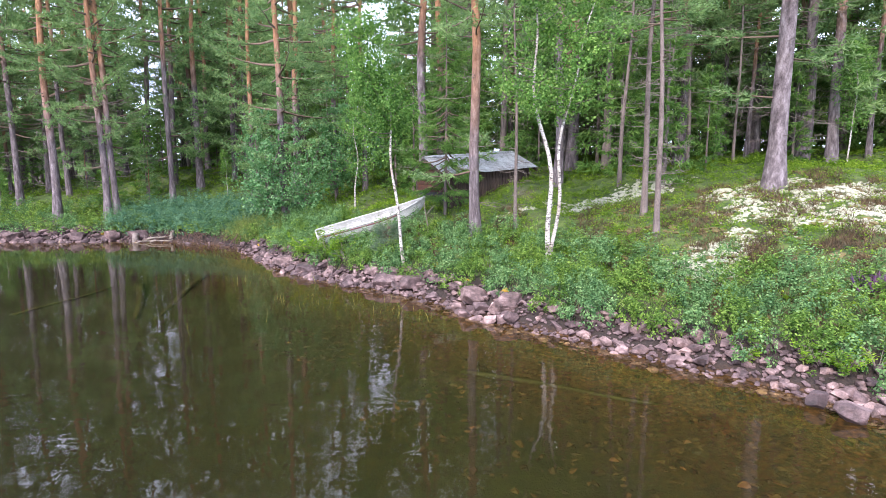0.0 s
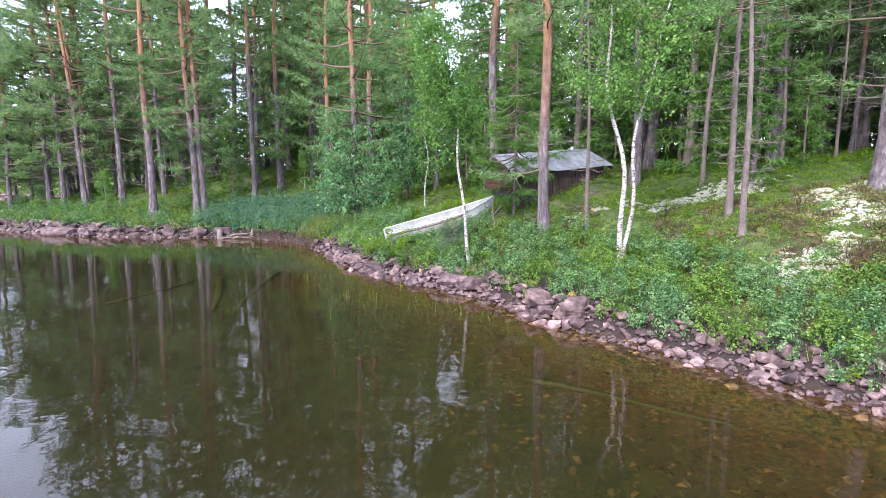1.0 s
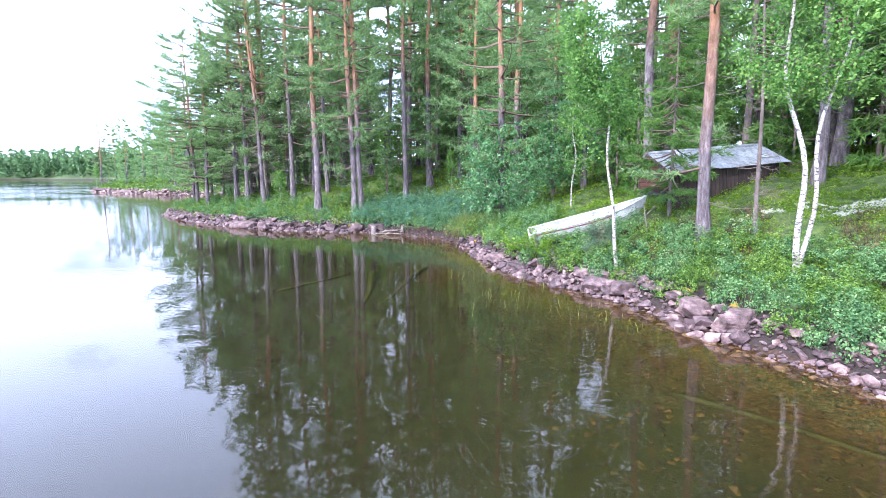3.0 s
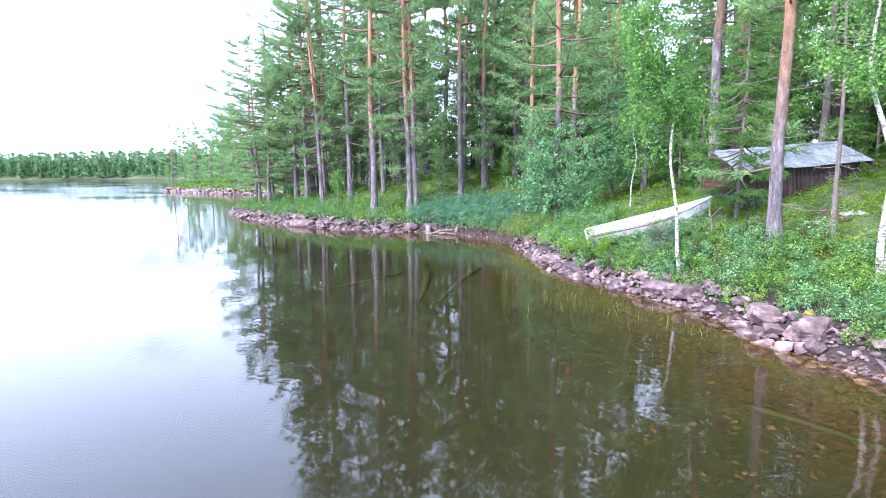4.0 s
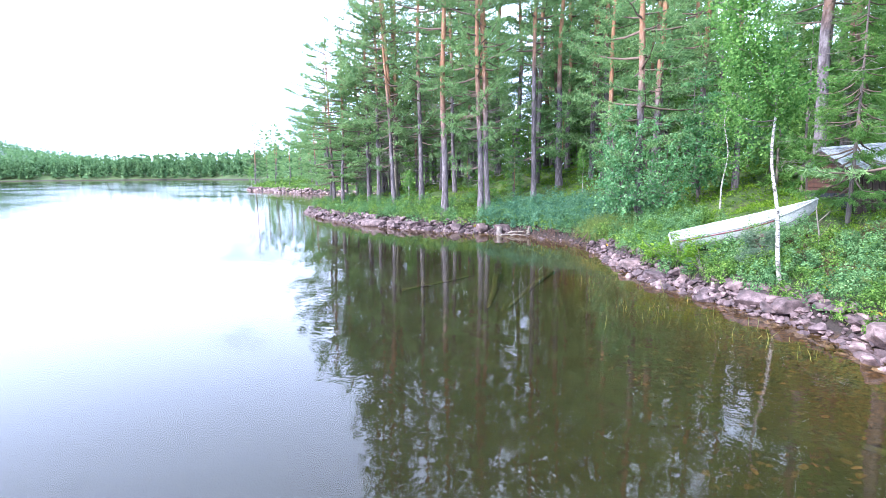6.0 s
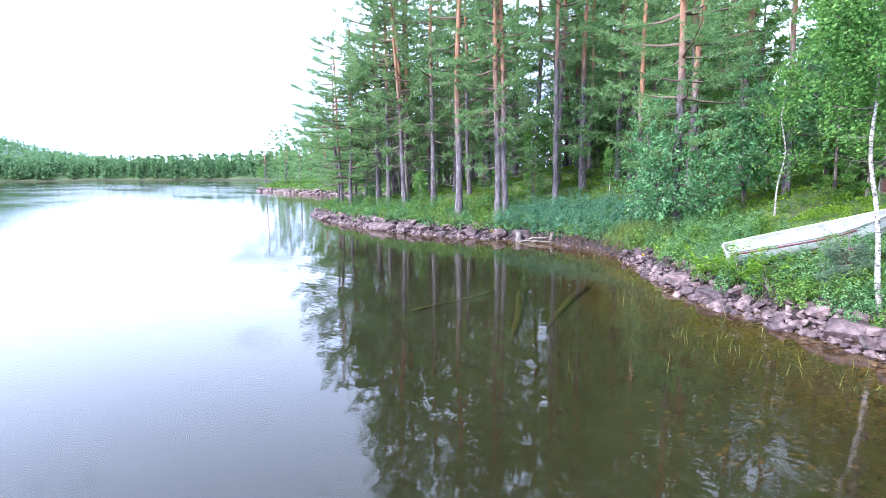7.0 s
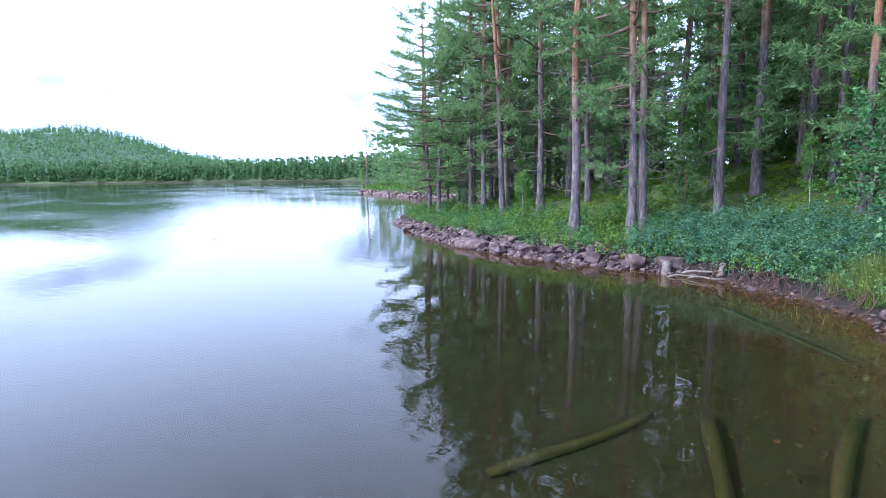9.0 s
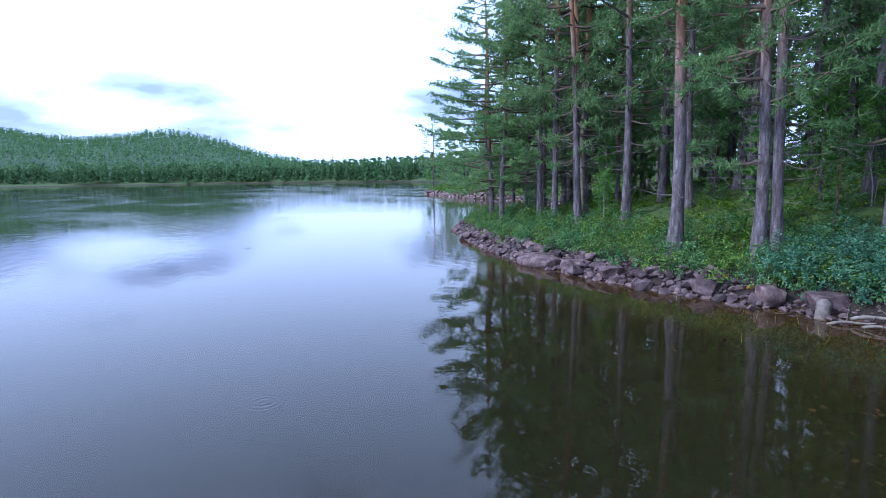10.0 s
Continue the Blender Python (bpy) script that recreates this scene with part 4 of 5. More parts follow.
boulder(5.5, 6.95, 0.42, (1.3, 1, 0.95), 1, "pale rounded boulder in shallow water at the shore", 0.1)
boulder(5.28, 7.32, 0.32, (1.1, 0.9, 1.0), 2, "grey boulder at the water's edge", 0.12)
boulder(1.45, 12.1, 0.75, (1.5, 0.9, 0.8), 3, "large block of pale granite in the stone bank", 0.34, 30)
boulder(0.75, 12.95, 0.72, (1.3, 1, 0.8), 4, "large block of pale granite in the stone bank", 0.33, 60)
boulder(-0.75, 14.75, 0.7, (1.4, 1, 0.75), 5, "broken granite block below the white birch", 0.28, 40)
boulder(-1.6, 15.35, 0.75, (1.5, 1, 0.7), 6, "broken granite block below the white birch", 0.24, 20)
boulder(-4.4, 17.5, 0.75, (1.5, 1.1, 0.6), 7, "low flat granite rock at the shore near the boat", 0.16, 10)
boulder(-5.5, 18.9, 0.8, (1.5, 1, 0.6), 8, "low flat granite rock at the shore near the boat", 0.18, 50)
boulder(-23.6, 25.9, 1.25, (1.7, 1.1, 0.62), 9, "large flat reddish rock standing out into the water", 0.14, 15)
boulder(-22.0, 25.8, 0.8, (1.3, 1, 0.8), 10, "pale granite block on the shore", 0.2, 70)
boulder(-20.4, 25.6, 0.75, (1.4, 1, 0.8), 11, "pale granite block on the shore", 0.22, 10)
boulder(-17.3, 25.6, 0.75, (1.2, 1, 0.9), 12, "pointed pale rock below the orange-barked pine", 0.22, 10)
boulder(-15.8, 25.9, 0.85, (1.3, 1, 0.9), 13, "rounded granite block on the shore", 0.24, 80)
boulder(-14.6, 26.0, 0.85, (1.4, 1, 0.8), 14, "rounded granite block on the shore", 0.24, 30)
boulder(-9.9, 36.6, 1.3, (1.3, 1, 0.9), 15, "mossy grey boulder in the wood", None, 30)
boulder(-96.0, 68.0, 2.2, (2.0, 1, 0.5), 16, "pale flat rock on the far point", 0.4, 10)
boulder(-84.0, 64.6, 2.0, (2.2, 1, 0.45), 17, "pale flat rock on the far point", 0.3, 15)

# ---- low plants ----


def field(seed, count, xs, ys, keep):
    """Random places in a rectangle that pass the test keep(x, y, inland)."""
    r = np.random.RandomState(seed)
    x, y = r.uniform(*xs, count), r.uniform(*ys, count)
    s = shore_distance(x, y)
    ok = keep(x, y, s) > r.uniform(0, 1, count)
    x, y = x[ok], y[ok]
    return np.stack([x, y, ground_height(x, y)], 1)


def plants(name, seed, feet, per, wide, high, leaf, narrow, mat, label, category, upward=0.55):
    """Low bushes: leaves in a dome round each foot."""
    r = np.random.RandomState(seed)
    n = len(feet)
    grow = np.repeat(r.uniform(0.5, 1.2, n) * (0.6 + 0.75 * clump(feet[:, 0], feet[:, 1], 1.5, 91)), per)
    at = np.repeat(feet, per, 0)
    d = unit(r.normal(size=(n * per, 3))) * r.uniform(0.35, 1.0, (n * per, 1)) ** 0.5
    at = at + np.stack([d[:, 0] * wide * grow, d[:, 1] * wide * grow, (0.12 + np.abs(d[:, 2]) * 0.9) * high * grow], 1)
    ob = part(name, mesh_of(name, *leaves(r, at, leaf, leaf * narrow, upward)), mat)
    return tagged(ob, label, category, kind="stuff")


LICHEN = [(9.4, 16.7, 1.5, 0.8), (8.9, 14.6, 1.5, 1.1), (6.0, 12.1, 0.9, 0.8), (10.2, 13.2, 1.5, 1.0), (7.2, 12.7, 0.8, 0.5), (6.2, 19.2, 2.2, 0.7), (11.2, 15.4, 1.2, 0.7), (4.4, 18.2, 1.0, 0.4), (2.6, 18.6, 0.7, 0.3), (11.5, 11.5, 1.5, 1.0)]


def lichen_share(x, y):
    best = np.zeros_like(x)
    for cx, cy, rx, ry in LICHEN:
        best = np.maximum(best, 1.3 - np.hypot((x - cx) / rx, (y - cy) / ry))
    return np.clip(best * 1.9 - 0.15 + 0.7 * waves(x, y, 0.9, 31), 0, 1) * (best > 0)


def clump(x, y, size, seed):
    return np.clip(0.5 + 0.9 * waves(x, y, size, seed), 0, 1)


def in_boat(x, y):
    """Where the hauled-up boat lies, nothing grows."""
    u = ((x + 4.35) * 3.83 + (y - 19.25) * 1.05) / 3.97
    w = ((x + 4.35) * -1.05 + (y - 19.25) * 3.83) / 3.97
    return ((u > -0.25) & (u < 4.3) & (np.abs(w) < 0.85)).astype(float)


def teal_share(x, y):
    return np.clip(1.5 - np.hypot((x + 11.6) / 3.4, (y - 27.0) / 1.5), 0, 1)


def apart(feet, gap, seed):
    """Thin the places out until none stands nearer to another than the gap."""
    cell, kept = {}, []
    for p in feet[np.random.RandomState(seed).permutation(len(feet))]:
        c = (int(p[0] // gap), int(p[1] // gap))
        if all((p[0] - q[0]) ** 2 + (p[1] - q[1]) ** 2 > gap * gap for dx in (-1, 0, 1) for dy in (-1, 0, 1) for q in cell.get((c[0] + dx, c[1] + dy), ())):
            cell.setdefault(c, []).append(p)
            kept.append(p)
    return np.array(kept)


def bushes(name, seed, feet, per, wide, high, leaf, narrow, mat, label):
    """Rounded shrubs: sprigs of leaves on the outside of uneven domes, dark and hollow within."""
    r = np.random.RandomState(seed)
    n, sprigs = len(feet), max(4, per // 9)
    grow = r.uniform(0.62, 1.25, n)
    d = unit(r.normal(size=(n, sprigs, 3)) + np.array([0, 0, 0.35]))
    d[..., 2] = np.abs(d[..., 2])
    lump = r.uniform(0.7, 1.12, (n, sprigs, 1))
    tip = d * lump * np.array([wide, wide, high]) * grow[:, None, None]
    face = unit(d * np.array([1, 1, 1.4]))
    at = tip[:, :, None] + r.normal(scale=0.55 * leaf, size=(n, sprigs, 9, 3)) - face[:, :, None] * r.uniform(0, 0.05, (n, sprigs, 9, 1))
    at = at + feet[:, None, None] + np.array([0, 0, 0.05])
    out = np.repeat(face[:, :, None], 9, 2)
    ob = part(name, mesh_of(name, *leaves(r, at.reshape(-1, 3), leaf, leaf * narrow, 0.74, None, out.reshape(-1, 3))), mat)
    return tagged(ob, label, "shrubs", kind="stuff")


feet = field(41, 70000, (-38, 9.5), (3, 36), lambda x, y, s: ((s > np.where(x > -5, 0.36, 0.5)) & (s < 3.6)) * np.clip(1.5 - s / 2.9, 0, 1) * (0.2 + 0.8 * clump(x, y, 2.6, 33)) * (1 - lichen_share(x, y)) * (1 - in_boat(x, y)))
near = apart(feet[feet[:, 0] > -6.5], 0.31, 3)
blueish = clump(near[:, 0], near[:, 1], 1.9, 58) > 0.47
bushes("shrubs", 1, near[blueish], 460, 0.32, 0.68, 0.054, 0.66, M_SHRUB, "knee-high blue-green bog bilberry shrubs along the bank")
bushes("shrubs", 2, near[~blueish], 430, 0.31, 0.58, 0.054, 0.64, M_SHRUB_GREEN, "fresh green leafy shrubs along the bank")
far_feet = apart(feet[feet[:, 0] <= -6.5], 0.36, 4)
blueish = clump(far_feet[:, 0], far_feet[:, 1], 2.2, 57) > 0.5
bushes("shrubs", 3, far_feet[~blueish], 180, 0.37, 0.55, 0.082, 0.6, M_SHRUB_GREEN, "green shrubs behind the shore stones")
bushes("shrubs", 9, far_feet[blueish], 190, 0.39, 0.68, 0.082, 0.58, M_SHRUB, "blue-green shrub clumps behind the shore stones")
feet = field(49, 9000, (-105, -38), (30, 85), lambda x, y, s: ((s > 0.8) & (s < 9)) * 0.8)
plants("shrubs", 7, feet, 12, 0.7, 0.7, 0.34, 0.6, M_SHRUB_GREEN, "green shrubs covering the far point", "shrubs")
feet = apart(field(42, 5200, (-18, -6), (24.5, 30), lambda x, y, s: (s > 0.5) * teal_share(x, y)), 0.3, 5)
bushes("shrubs", 4, feet, 270, 0.42, 0.88, 0.08, 0.55, M_TEAL, "dense blue-green shrubs overhanging the boggy corner")
feet = field(43, 46000, (-40, 26), (8, 46), lambda x, y, s: ((s > 2.0) & (s < 24)) * (0.25 + 0.75 * clump(x, y, 3.5, 35)) * (1 - 0.6 * lichen_share(x, y)) * np.clip(1.4 - np.hypot(x - 0, y - 0) / 60, 0.1, 1) * np.where((x > 4) & (y < 18), 0.9, 1) * (1 - in_boat(x, y)))
close = np.hypot(feet[:, 0], feet[:, 1]) < 23
plants("bilberry", 5, feet[close], 18, 0.2, 0.22, 0.06, 0.62, M_BERRY, "low yellow-green bilberry covering the forest floor", "bilberry plants", 0.7)
plants("bilberry", 8, feet[~close], 14, 0.24, 0.26, 0.095, 0.62, M_BERRY, "low yellow-green bilberry under the pines", "bilberry plants", 0.7)
feet = field(53, 11000, (-5, 14), (11.5, 24), lambda x, y, s: (s > 1.6) * (0.15 + 0.85 * clump(x, y, 1.3, 36)) * (1 - 0.85 * lichen_share(x, y)) * 0.7 * (1 - in_boat(x, y)))
plants("bilberry", 11, feet, 16, 0.16, 0.22, 0.05, 0.62, M_BERRY, "low yellow-green bilberry between the pines of the bank", "bilberry plants", 0.6)
feet = field(44, 5000, (-10.2, -6.9), (22.9, 25.9), lambda x, y, s: (s > 0.25) * np.clip(1.3 - np.hypot((x + 8.5) / 1.3, (y - 24.4) / 0.9), 0, 1) ** 1.3)
rr = np.random.RandomState(9)
ff = np.repeat(feet, 5, 0) + rr.normal(scale=0.05, size=(len(feet) * 5, 3)) * np.array([1, 1, 0])
grass = part("grass", mesh_of("grass", *blades(rr, ff, rr.normal(size=ff.shape) * 0.45 + np.array([0, 0, 1]), 0.6 * np.repeat(rr.uniform(0.5, 1.4, len(feet)), 5), 0.016)), M_GRASS)
tagged(grass, "pale yellow-green tall grass at the water's edge", "grass", kind="stuff")
feet = field(45, 9000, (-36, 9), (5, 34), lambda x, y, s: ((s > 0.4) & (s < 6)) * clump(x, y, 1.8, 51) ** 2 * 0.7)
ff = np.repeat(feet, 6, 0) + rr.normal(scale=0.07, size=(len(feet) * 6, 3)) * np.array([1, 1, 0])
tufts = part("grass", mesh_of("grass", *blades(rr, ff, rr.normal(size=ff.shape) * 0.5 + np.array([0, 0, 1]), 0.38, 0.012)), M_GRASS)
tagged(tufts, "thin tufts of pale grass among the shrubs", "grass", kind="stuff")
feet = field(46, 12000, (4, 13), (9, 18), lambda x, y, s: (s > 1.4) * clump(x, y, 1.5, 61) ** 1.5 * np.where(np.hypot((x - 7.9) / 1.3, (y - 11.7) / 0.7) < 1, 1, 0.28))
ff = np.repeat(feet, 16, 0) + rr.normal(scale=0.09, size=(len(feet) * 16, 3)) * np.array([1, 1, 0])
more = field(52, 1500, (-1.6, 2.6), (15.6, 19.2), lambda x, y, s: (s > 1.5) * clump(x, y, 1.1, 63) ** 3 * (1 - in_boat(x, y)))
ff = np.concatenate([ff, np.repeat(more, 16, 0) + rr.normal(scale=0.09, size=(len(more) * 16, 3)) * np.array([1, 1, 0])])
heath = part("heather", mesh_of("heather", *blades(rr, ff, rr.normal(size=ff.shape) * 0.6 + np.array([0, 0, 1]), 0.2, 0.016)), M_HEATHER)
tagged(heath, "brown twiggy heather between the lichen patches", "heather", kind="stuff")
for x, y in ((7.85, 9.6),):
    base = np.array([x, y, on_ground(x, y)])
    ff = base + rr.normal(scale=0.11, size=(300, 3)) * np.array([1, 1, 0])
    bloom = part("heather", mesh_of("heather", *blades(rr, ff, rr.normal(size=ff.shape) * 0.5 + np.array([0, 0, 1]), 0.36, 0.03)), M_FLOWER)
    tagged(bloom, "flowering purple heather tuft on the bank", "heather", "flowering heather")

# reindeer lichen: low pale cushions
ico_v, ico_f = [], []
bm = bmesh.new()
bmesh.ops.create_icosphere(bm, subdivisions=1, radius=1.0)
bm.verts.ensure_lookup_table()
ico_v = np.array([v.co[:] for v in bm.verts])
ico_f = np.array([[v.index for v in f.verts] for f in bm.faces])
bm.free()


def cushions(name, feet, seed, lo, hi, squash, mat, label, category):
    r = np.random.RandomState(seed)
    n = len(feet)
    size = r.uniform(lo, hi, n)
    bumpy = 1 + 0.28 * r.normal(size=(n, len(ico_v), 1)).clip(-1.5, 1.5)
    v = ico_v[None] * bumpy * size[:, None, None] * np.array([1, 1, squash]) + feet[:, None]
    f = ico_f[None] + (np.arange(n) * len(ico_v))[:, None, None]
    ob = part(name, mesh_of(name, v.reshape(-1, 3), f.reshape(-1, 3)), mat)
    return tagged(ob, label, category, kind="stuff")


feet = field(47, 70000, (1.5, 13.5), (10, 20.5), lambda x, y, s: lichen_share(x, y) * clump(x, y, 0.5, 37) * (s > 1) * 0.85)
cushions("lichen", feet, 5, 0.03, 0.075, 0.6, M_LICHEN, "pale cushions of reindeer lichen on the sunny slope", "lichen")
feet = field(48, 900, (-30, 8), (6, 30), lambda x, y, s: ((s > 0.4) & (s < 1.2)) * clump(x, y, 3.0, 71) ** 3)
cushions("moss", feet, 6, 0.06, 0.16, 0.6, M_MOSS, "orange-brown moss cushions on the edge of the bank", "moss")
feet = (field(50, 5000, (4, 12), (9, 18), lambda x, y, s: (s > 1.5) * clump(x, y, 1.4, 73) ** 4 * 0.5))
cushions("moss", feet, 7, 0.05, 0.12, 0.45, M_DRY, "dry brown moss cushions between the lichen", "moss")


def rowan(x, y, seed, size=1.0):
    """A small bright bush of feathered leaves on thin stalks."""
    r = np.random.RandomState(seed)
    thing = new("rowan_sapling")
    stalks, spots, ways = [], [], []
    for k in range(9):
        az, ln = r.uniform(0, 6.28), r.uniform(0.3, 0.6) * size
        tip = np.array([math.cos(az) * ln, math.sin(az) * ln, r.uniform(0.25, 0.6) * size])
        p = np.stack([tip * 0, tip * 0.5 + np.array([0, 0, 0.12]), tip])
        stalks.append(tube(p, [0.008, 0.006, 0.003], 4))
        for j in range(4):
            q = p[0] + (tip - p[0]) * (0.35 + 0.2 * j)
            out = unit(tip + r.normal(size=3) * 0.25)
            side = unit(np.cross(out, [0, 0, 1]))
            for t in np.linspace(0.1, 1, 6):
                for sgn in (-1, 1):
                    spots.append(q + out * t * 0.2 * size)
                    ways.append(side * sgn + out * 0.5)
    tagged(part("stalk", mesh_of("stalk", *join(stalks), True), M_TWIG, thing), kind="stuff")
    v, f = leaves(r, np.array(spots), 0.085 * size, 0.034 * size, 0.75, np.array(ways))
    tagged(part("foliage", mesh_of("foliage", v, f), M_ROWAN, thing), kind="stuff")
    thing.location = (x, y, on_ground(x, y))
    return tagged(thing, "bright yellow-green rowan sapling rooted among the stones", "rowan sapling", "rowan saplings")


for k, (x, y, sz) in enumerate(((5.05, 8.75, 0.55), (6.1, 7.9, 0.75), (6.45, 7.75, 0.7), (-3.9, 18.0, 1.5), (-3.2, 17.5, 1.3), (-4.6, 18.5, 1.4), (1.2, 14.2, 0.6), (5.85, 8.15, 0.55))):
    rowan(x, y, 60 + k, sz)

# water horsetail standing in the shallows
rr = np.random.RandomState(77)
spots = []
for cx, cy, n, sd in ((-3.5, 13.8, 24, 0.8), (-2.0, 12.8, 18, 0.8), (-5.3, 16.0, 20, 0.8), (-9.2, 22.2, 26, 0.7), (-0.7, 12.3, 8, 0.6), (-15.5, 23.8, 16, 1.2), (-4.5, 11.0, 5, 1.4), (-13.5, 24.4, 18, 0.8)):
    spots.append(np.stack([rr.normal(cx, sd, n), rr.normal(cy, sd * 0.7, n)], 1))
spots = np.concatenate(spots)
spots = spots[shore_distance(spots[:, 0], spots[:, 1]) < -0.3]
reeds = []
for x, y in spots:
    foot = np.array([x, y, on_ground(x, y)])
    foot[2] = max(foot[2], -0.12)
    tip = np.array([x, y, rr.uniform(0.06, 0.28)]) + np.append(rr.normal(scale=0.07, size=2), 0)
    mid = foot * 0.3 + tip * 0.7 + np.append(rr.normal(scale=0.015, size=2), 0)
    reeds.append(tube(np.stack([foot, mid, tip]), [0.004, 0.0035, 0.0015], 4))
ob = part("reeds", mesh_of("reeds", *join(reeds), True), M_REED)
tagged(ob, "sparse thin yellow-green reeds rising from shallow water", "reeds", kind="stuff")

# ---- logs, roots and the stump ----


def log(name, a, b, r0, r1, mat, label, seed, bend=0.06, snags=2):
    r = np.random.RandomState(seed)
    a, b = np.array(a, float), np.array(b, float)
    u = np.linspace(0, 1, 10)
    p = a + (b - a) * u[:, None] + bend * np.stack([np.sin(u * 5 + r.uniform(0, 6)), np.sin(u * 4 + r.uniform(0, 6)), 0.5 * np.sin(u * 6)], 1)
    rad = np.linspace(r0, r1, 10) * r.uniform(0.9, 1.1, 10)
    rad[0] *= 0.75
    rad[-1] *= 0.5
    cap = np.concatenate([[p[0] - (p[1] - p[0]) * 0.02], p, [p[-1] + (p[-1] - p[-2]) * 0.05]])
    pieces = [tube(cap, np.concatenate([[0.002], rad, [0.002]]), 9)]
    for k in range(snags):
        q = p[r.randint(3, 9)]
        w = unit(r.normal(size=3) + np.array([0, 0, 0.4]))
        pieces.append(tube(np.stack([q, q + w * 0.15, q + w * r.uniform(0.25, 0.5)]), [r1 * 0.5, r1 * 0.35, 0.003], 5))
    ob = part(name, mesh_of(name, *join(pieces), True), mat)
    return tagged(ob, label, "log", "logs of the shore" if mat is M_DRIFT else "sunken logs")


log("driftwood_log", (-14.0, 25.5, 0.1), (-12.9, 25.6, 0.3), 0.048, 0.03, M_DRIFT, "bleached driftwood log lying across the shore stones", 1)
log("driftwood_log", (-13.7, 25.2, 0.02), (-12.6, 25.2, 0.16), 0.036, 0.02, M_DRIFT, "thin bleached driftwood branch at the waterline", 2)
log("driftwood_log", (-14.3, 25.1, 0.0), (-13.5, 25.4, 0.12), 0.034, 0.02, M_DRIFT, "short weathered branch at the waterline", 5)
log("driftwood_log", (-6.8, 20.9, 0.12), (-5.9, 20.5, 0.2), 0.035, 0.03, M_DRIFT, "pale stick lying on the stones", 3, snags=0)
log("driftwood_log", (-0.2, 15.9, 0.75), (0.6, 15.3, 0.6), 0.02, 0.01, M_DRIFT, "thin grey fallen branch in the shrubs", 6)
sapling = log("dead_sapling", (-0.5, 17.8, on_ground(-0.5, 17.8, -0.1)), (-0.58, 17.75, on_ground(-0.5, 17.8, 1.15)), 0.022, 0.014, M_DRIFT, "thin bare grey sapling stem beside the boat", 9, 0.03, 3)
sapling["category"] = "dead sapling"
stump = log("stump", (-12.95, 25.75, 0.02), (-12.85, 25.8, 0.52), 0.12, 0.1, M_DRIFT, "broken pale stump at the boggy corner", 4, 0.02, 1)
stump["category"] = "stump"
post = log("stump", (-14.55, 25.5, -0.2), (-14.5, 25.55, 0.42), 0.16, 0.14, M_TWIG, "thick grey stump standing at the waterline", 8, 0.01, 1)
post["category"] = "stump"
snag = log("dead_pine_stub", (-26.2, 30.7, 0.6), (-26.1, 30.8, 6.2), 0.15, 0.11, M_DRIFT, "tall broken grey dead pine trunk", 21, 0.05, 3)
snag["category"] = "dead tree"
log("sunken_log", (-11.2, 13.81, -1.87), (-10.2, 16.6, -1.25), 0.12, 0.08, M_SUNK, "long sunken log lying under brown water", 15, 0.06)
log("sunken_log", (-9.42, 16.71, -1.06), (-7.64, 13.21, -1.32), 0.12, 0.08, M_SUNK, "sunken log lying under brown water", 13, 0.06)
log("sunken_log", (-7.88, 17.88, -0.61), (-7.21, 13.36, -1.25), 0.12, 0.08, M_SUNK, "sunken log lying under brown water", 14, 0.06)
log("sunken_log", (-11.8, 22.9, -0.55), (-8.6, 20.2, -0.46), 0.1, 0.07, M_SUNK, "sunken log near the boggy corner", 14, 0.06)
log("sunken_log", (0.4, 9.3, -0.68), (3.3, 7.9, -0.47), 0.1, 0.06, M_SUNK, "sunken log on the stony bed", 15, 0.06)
rr = np.random.RandomState(31)
roots = []
for k in range(48):
    x = rr.uniform(-13.2, -8.6)
    y = np.interp(x, [-14.5, -12.7, -10.7, -9.2, -8.0], [25.9, 25.5, 24.8, 23.7, 22.5]) + rr.uniform(0.0, 0.5)
    foot = np.array([x, y, 0.5 + rr.uniform(-0.1, 0.1)])
    tip = foot + np.array([rr.normal(scale=0.35), -rr.uniform(0.3, 0.8), -0.5])
    mid = (foot + tip) / 2 + np.array([rr.normal(scale=0.1), 0, rr.uniform(0.0, 0.15)])
    roots.append(tube(np.stack([foot, mid, tip]), [0.017, 0.013, 0.004], 5))
ob = part("roots", mesh_of("roots", *join(roots), True), M_ROOT)
tagged(ob, "tangle of dark red-brown roots hanging over the water", "roots", kind="stuff")

# ---- the far shore's forest ----


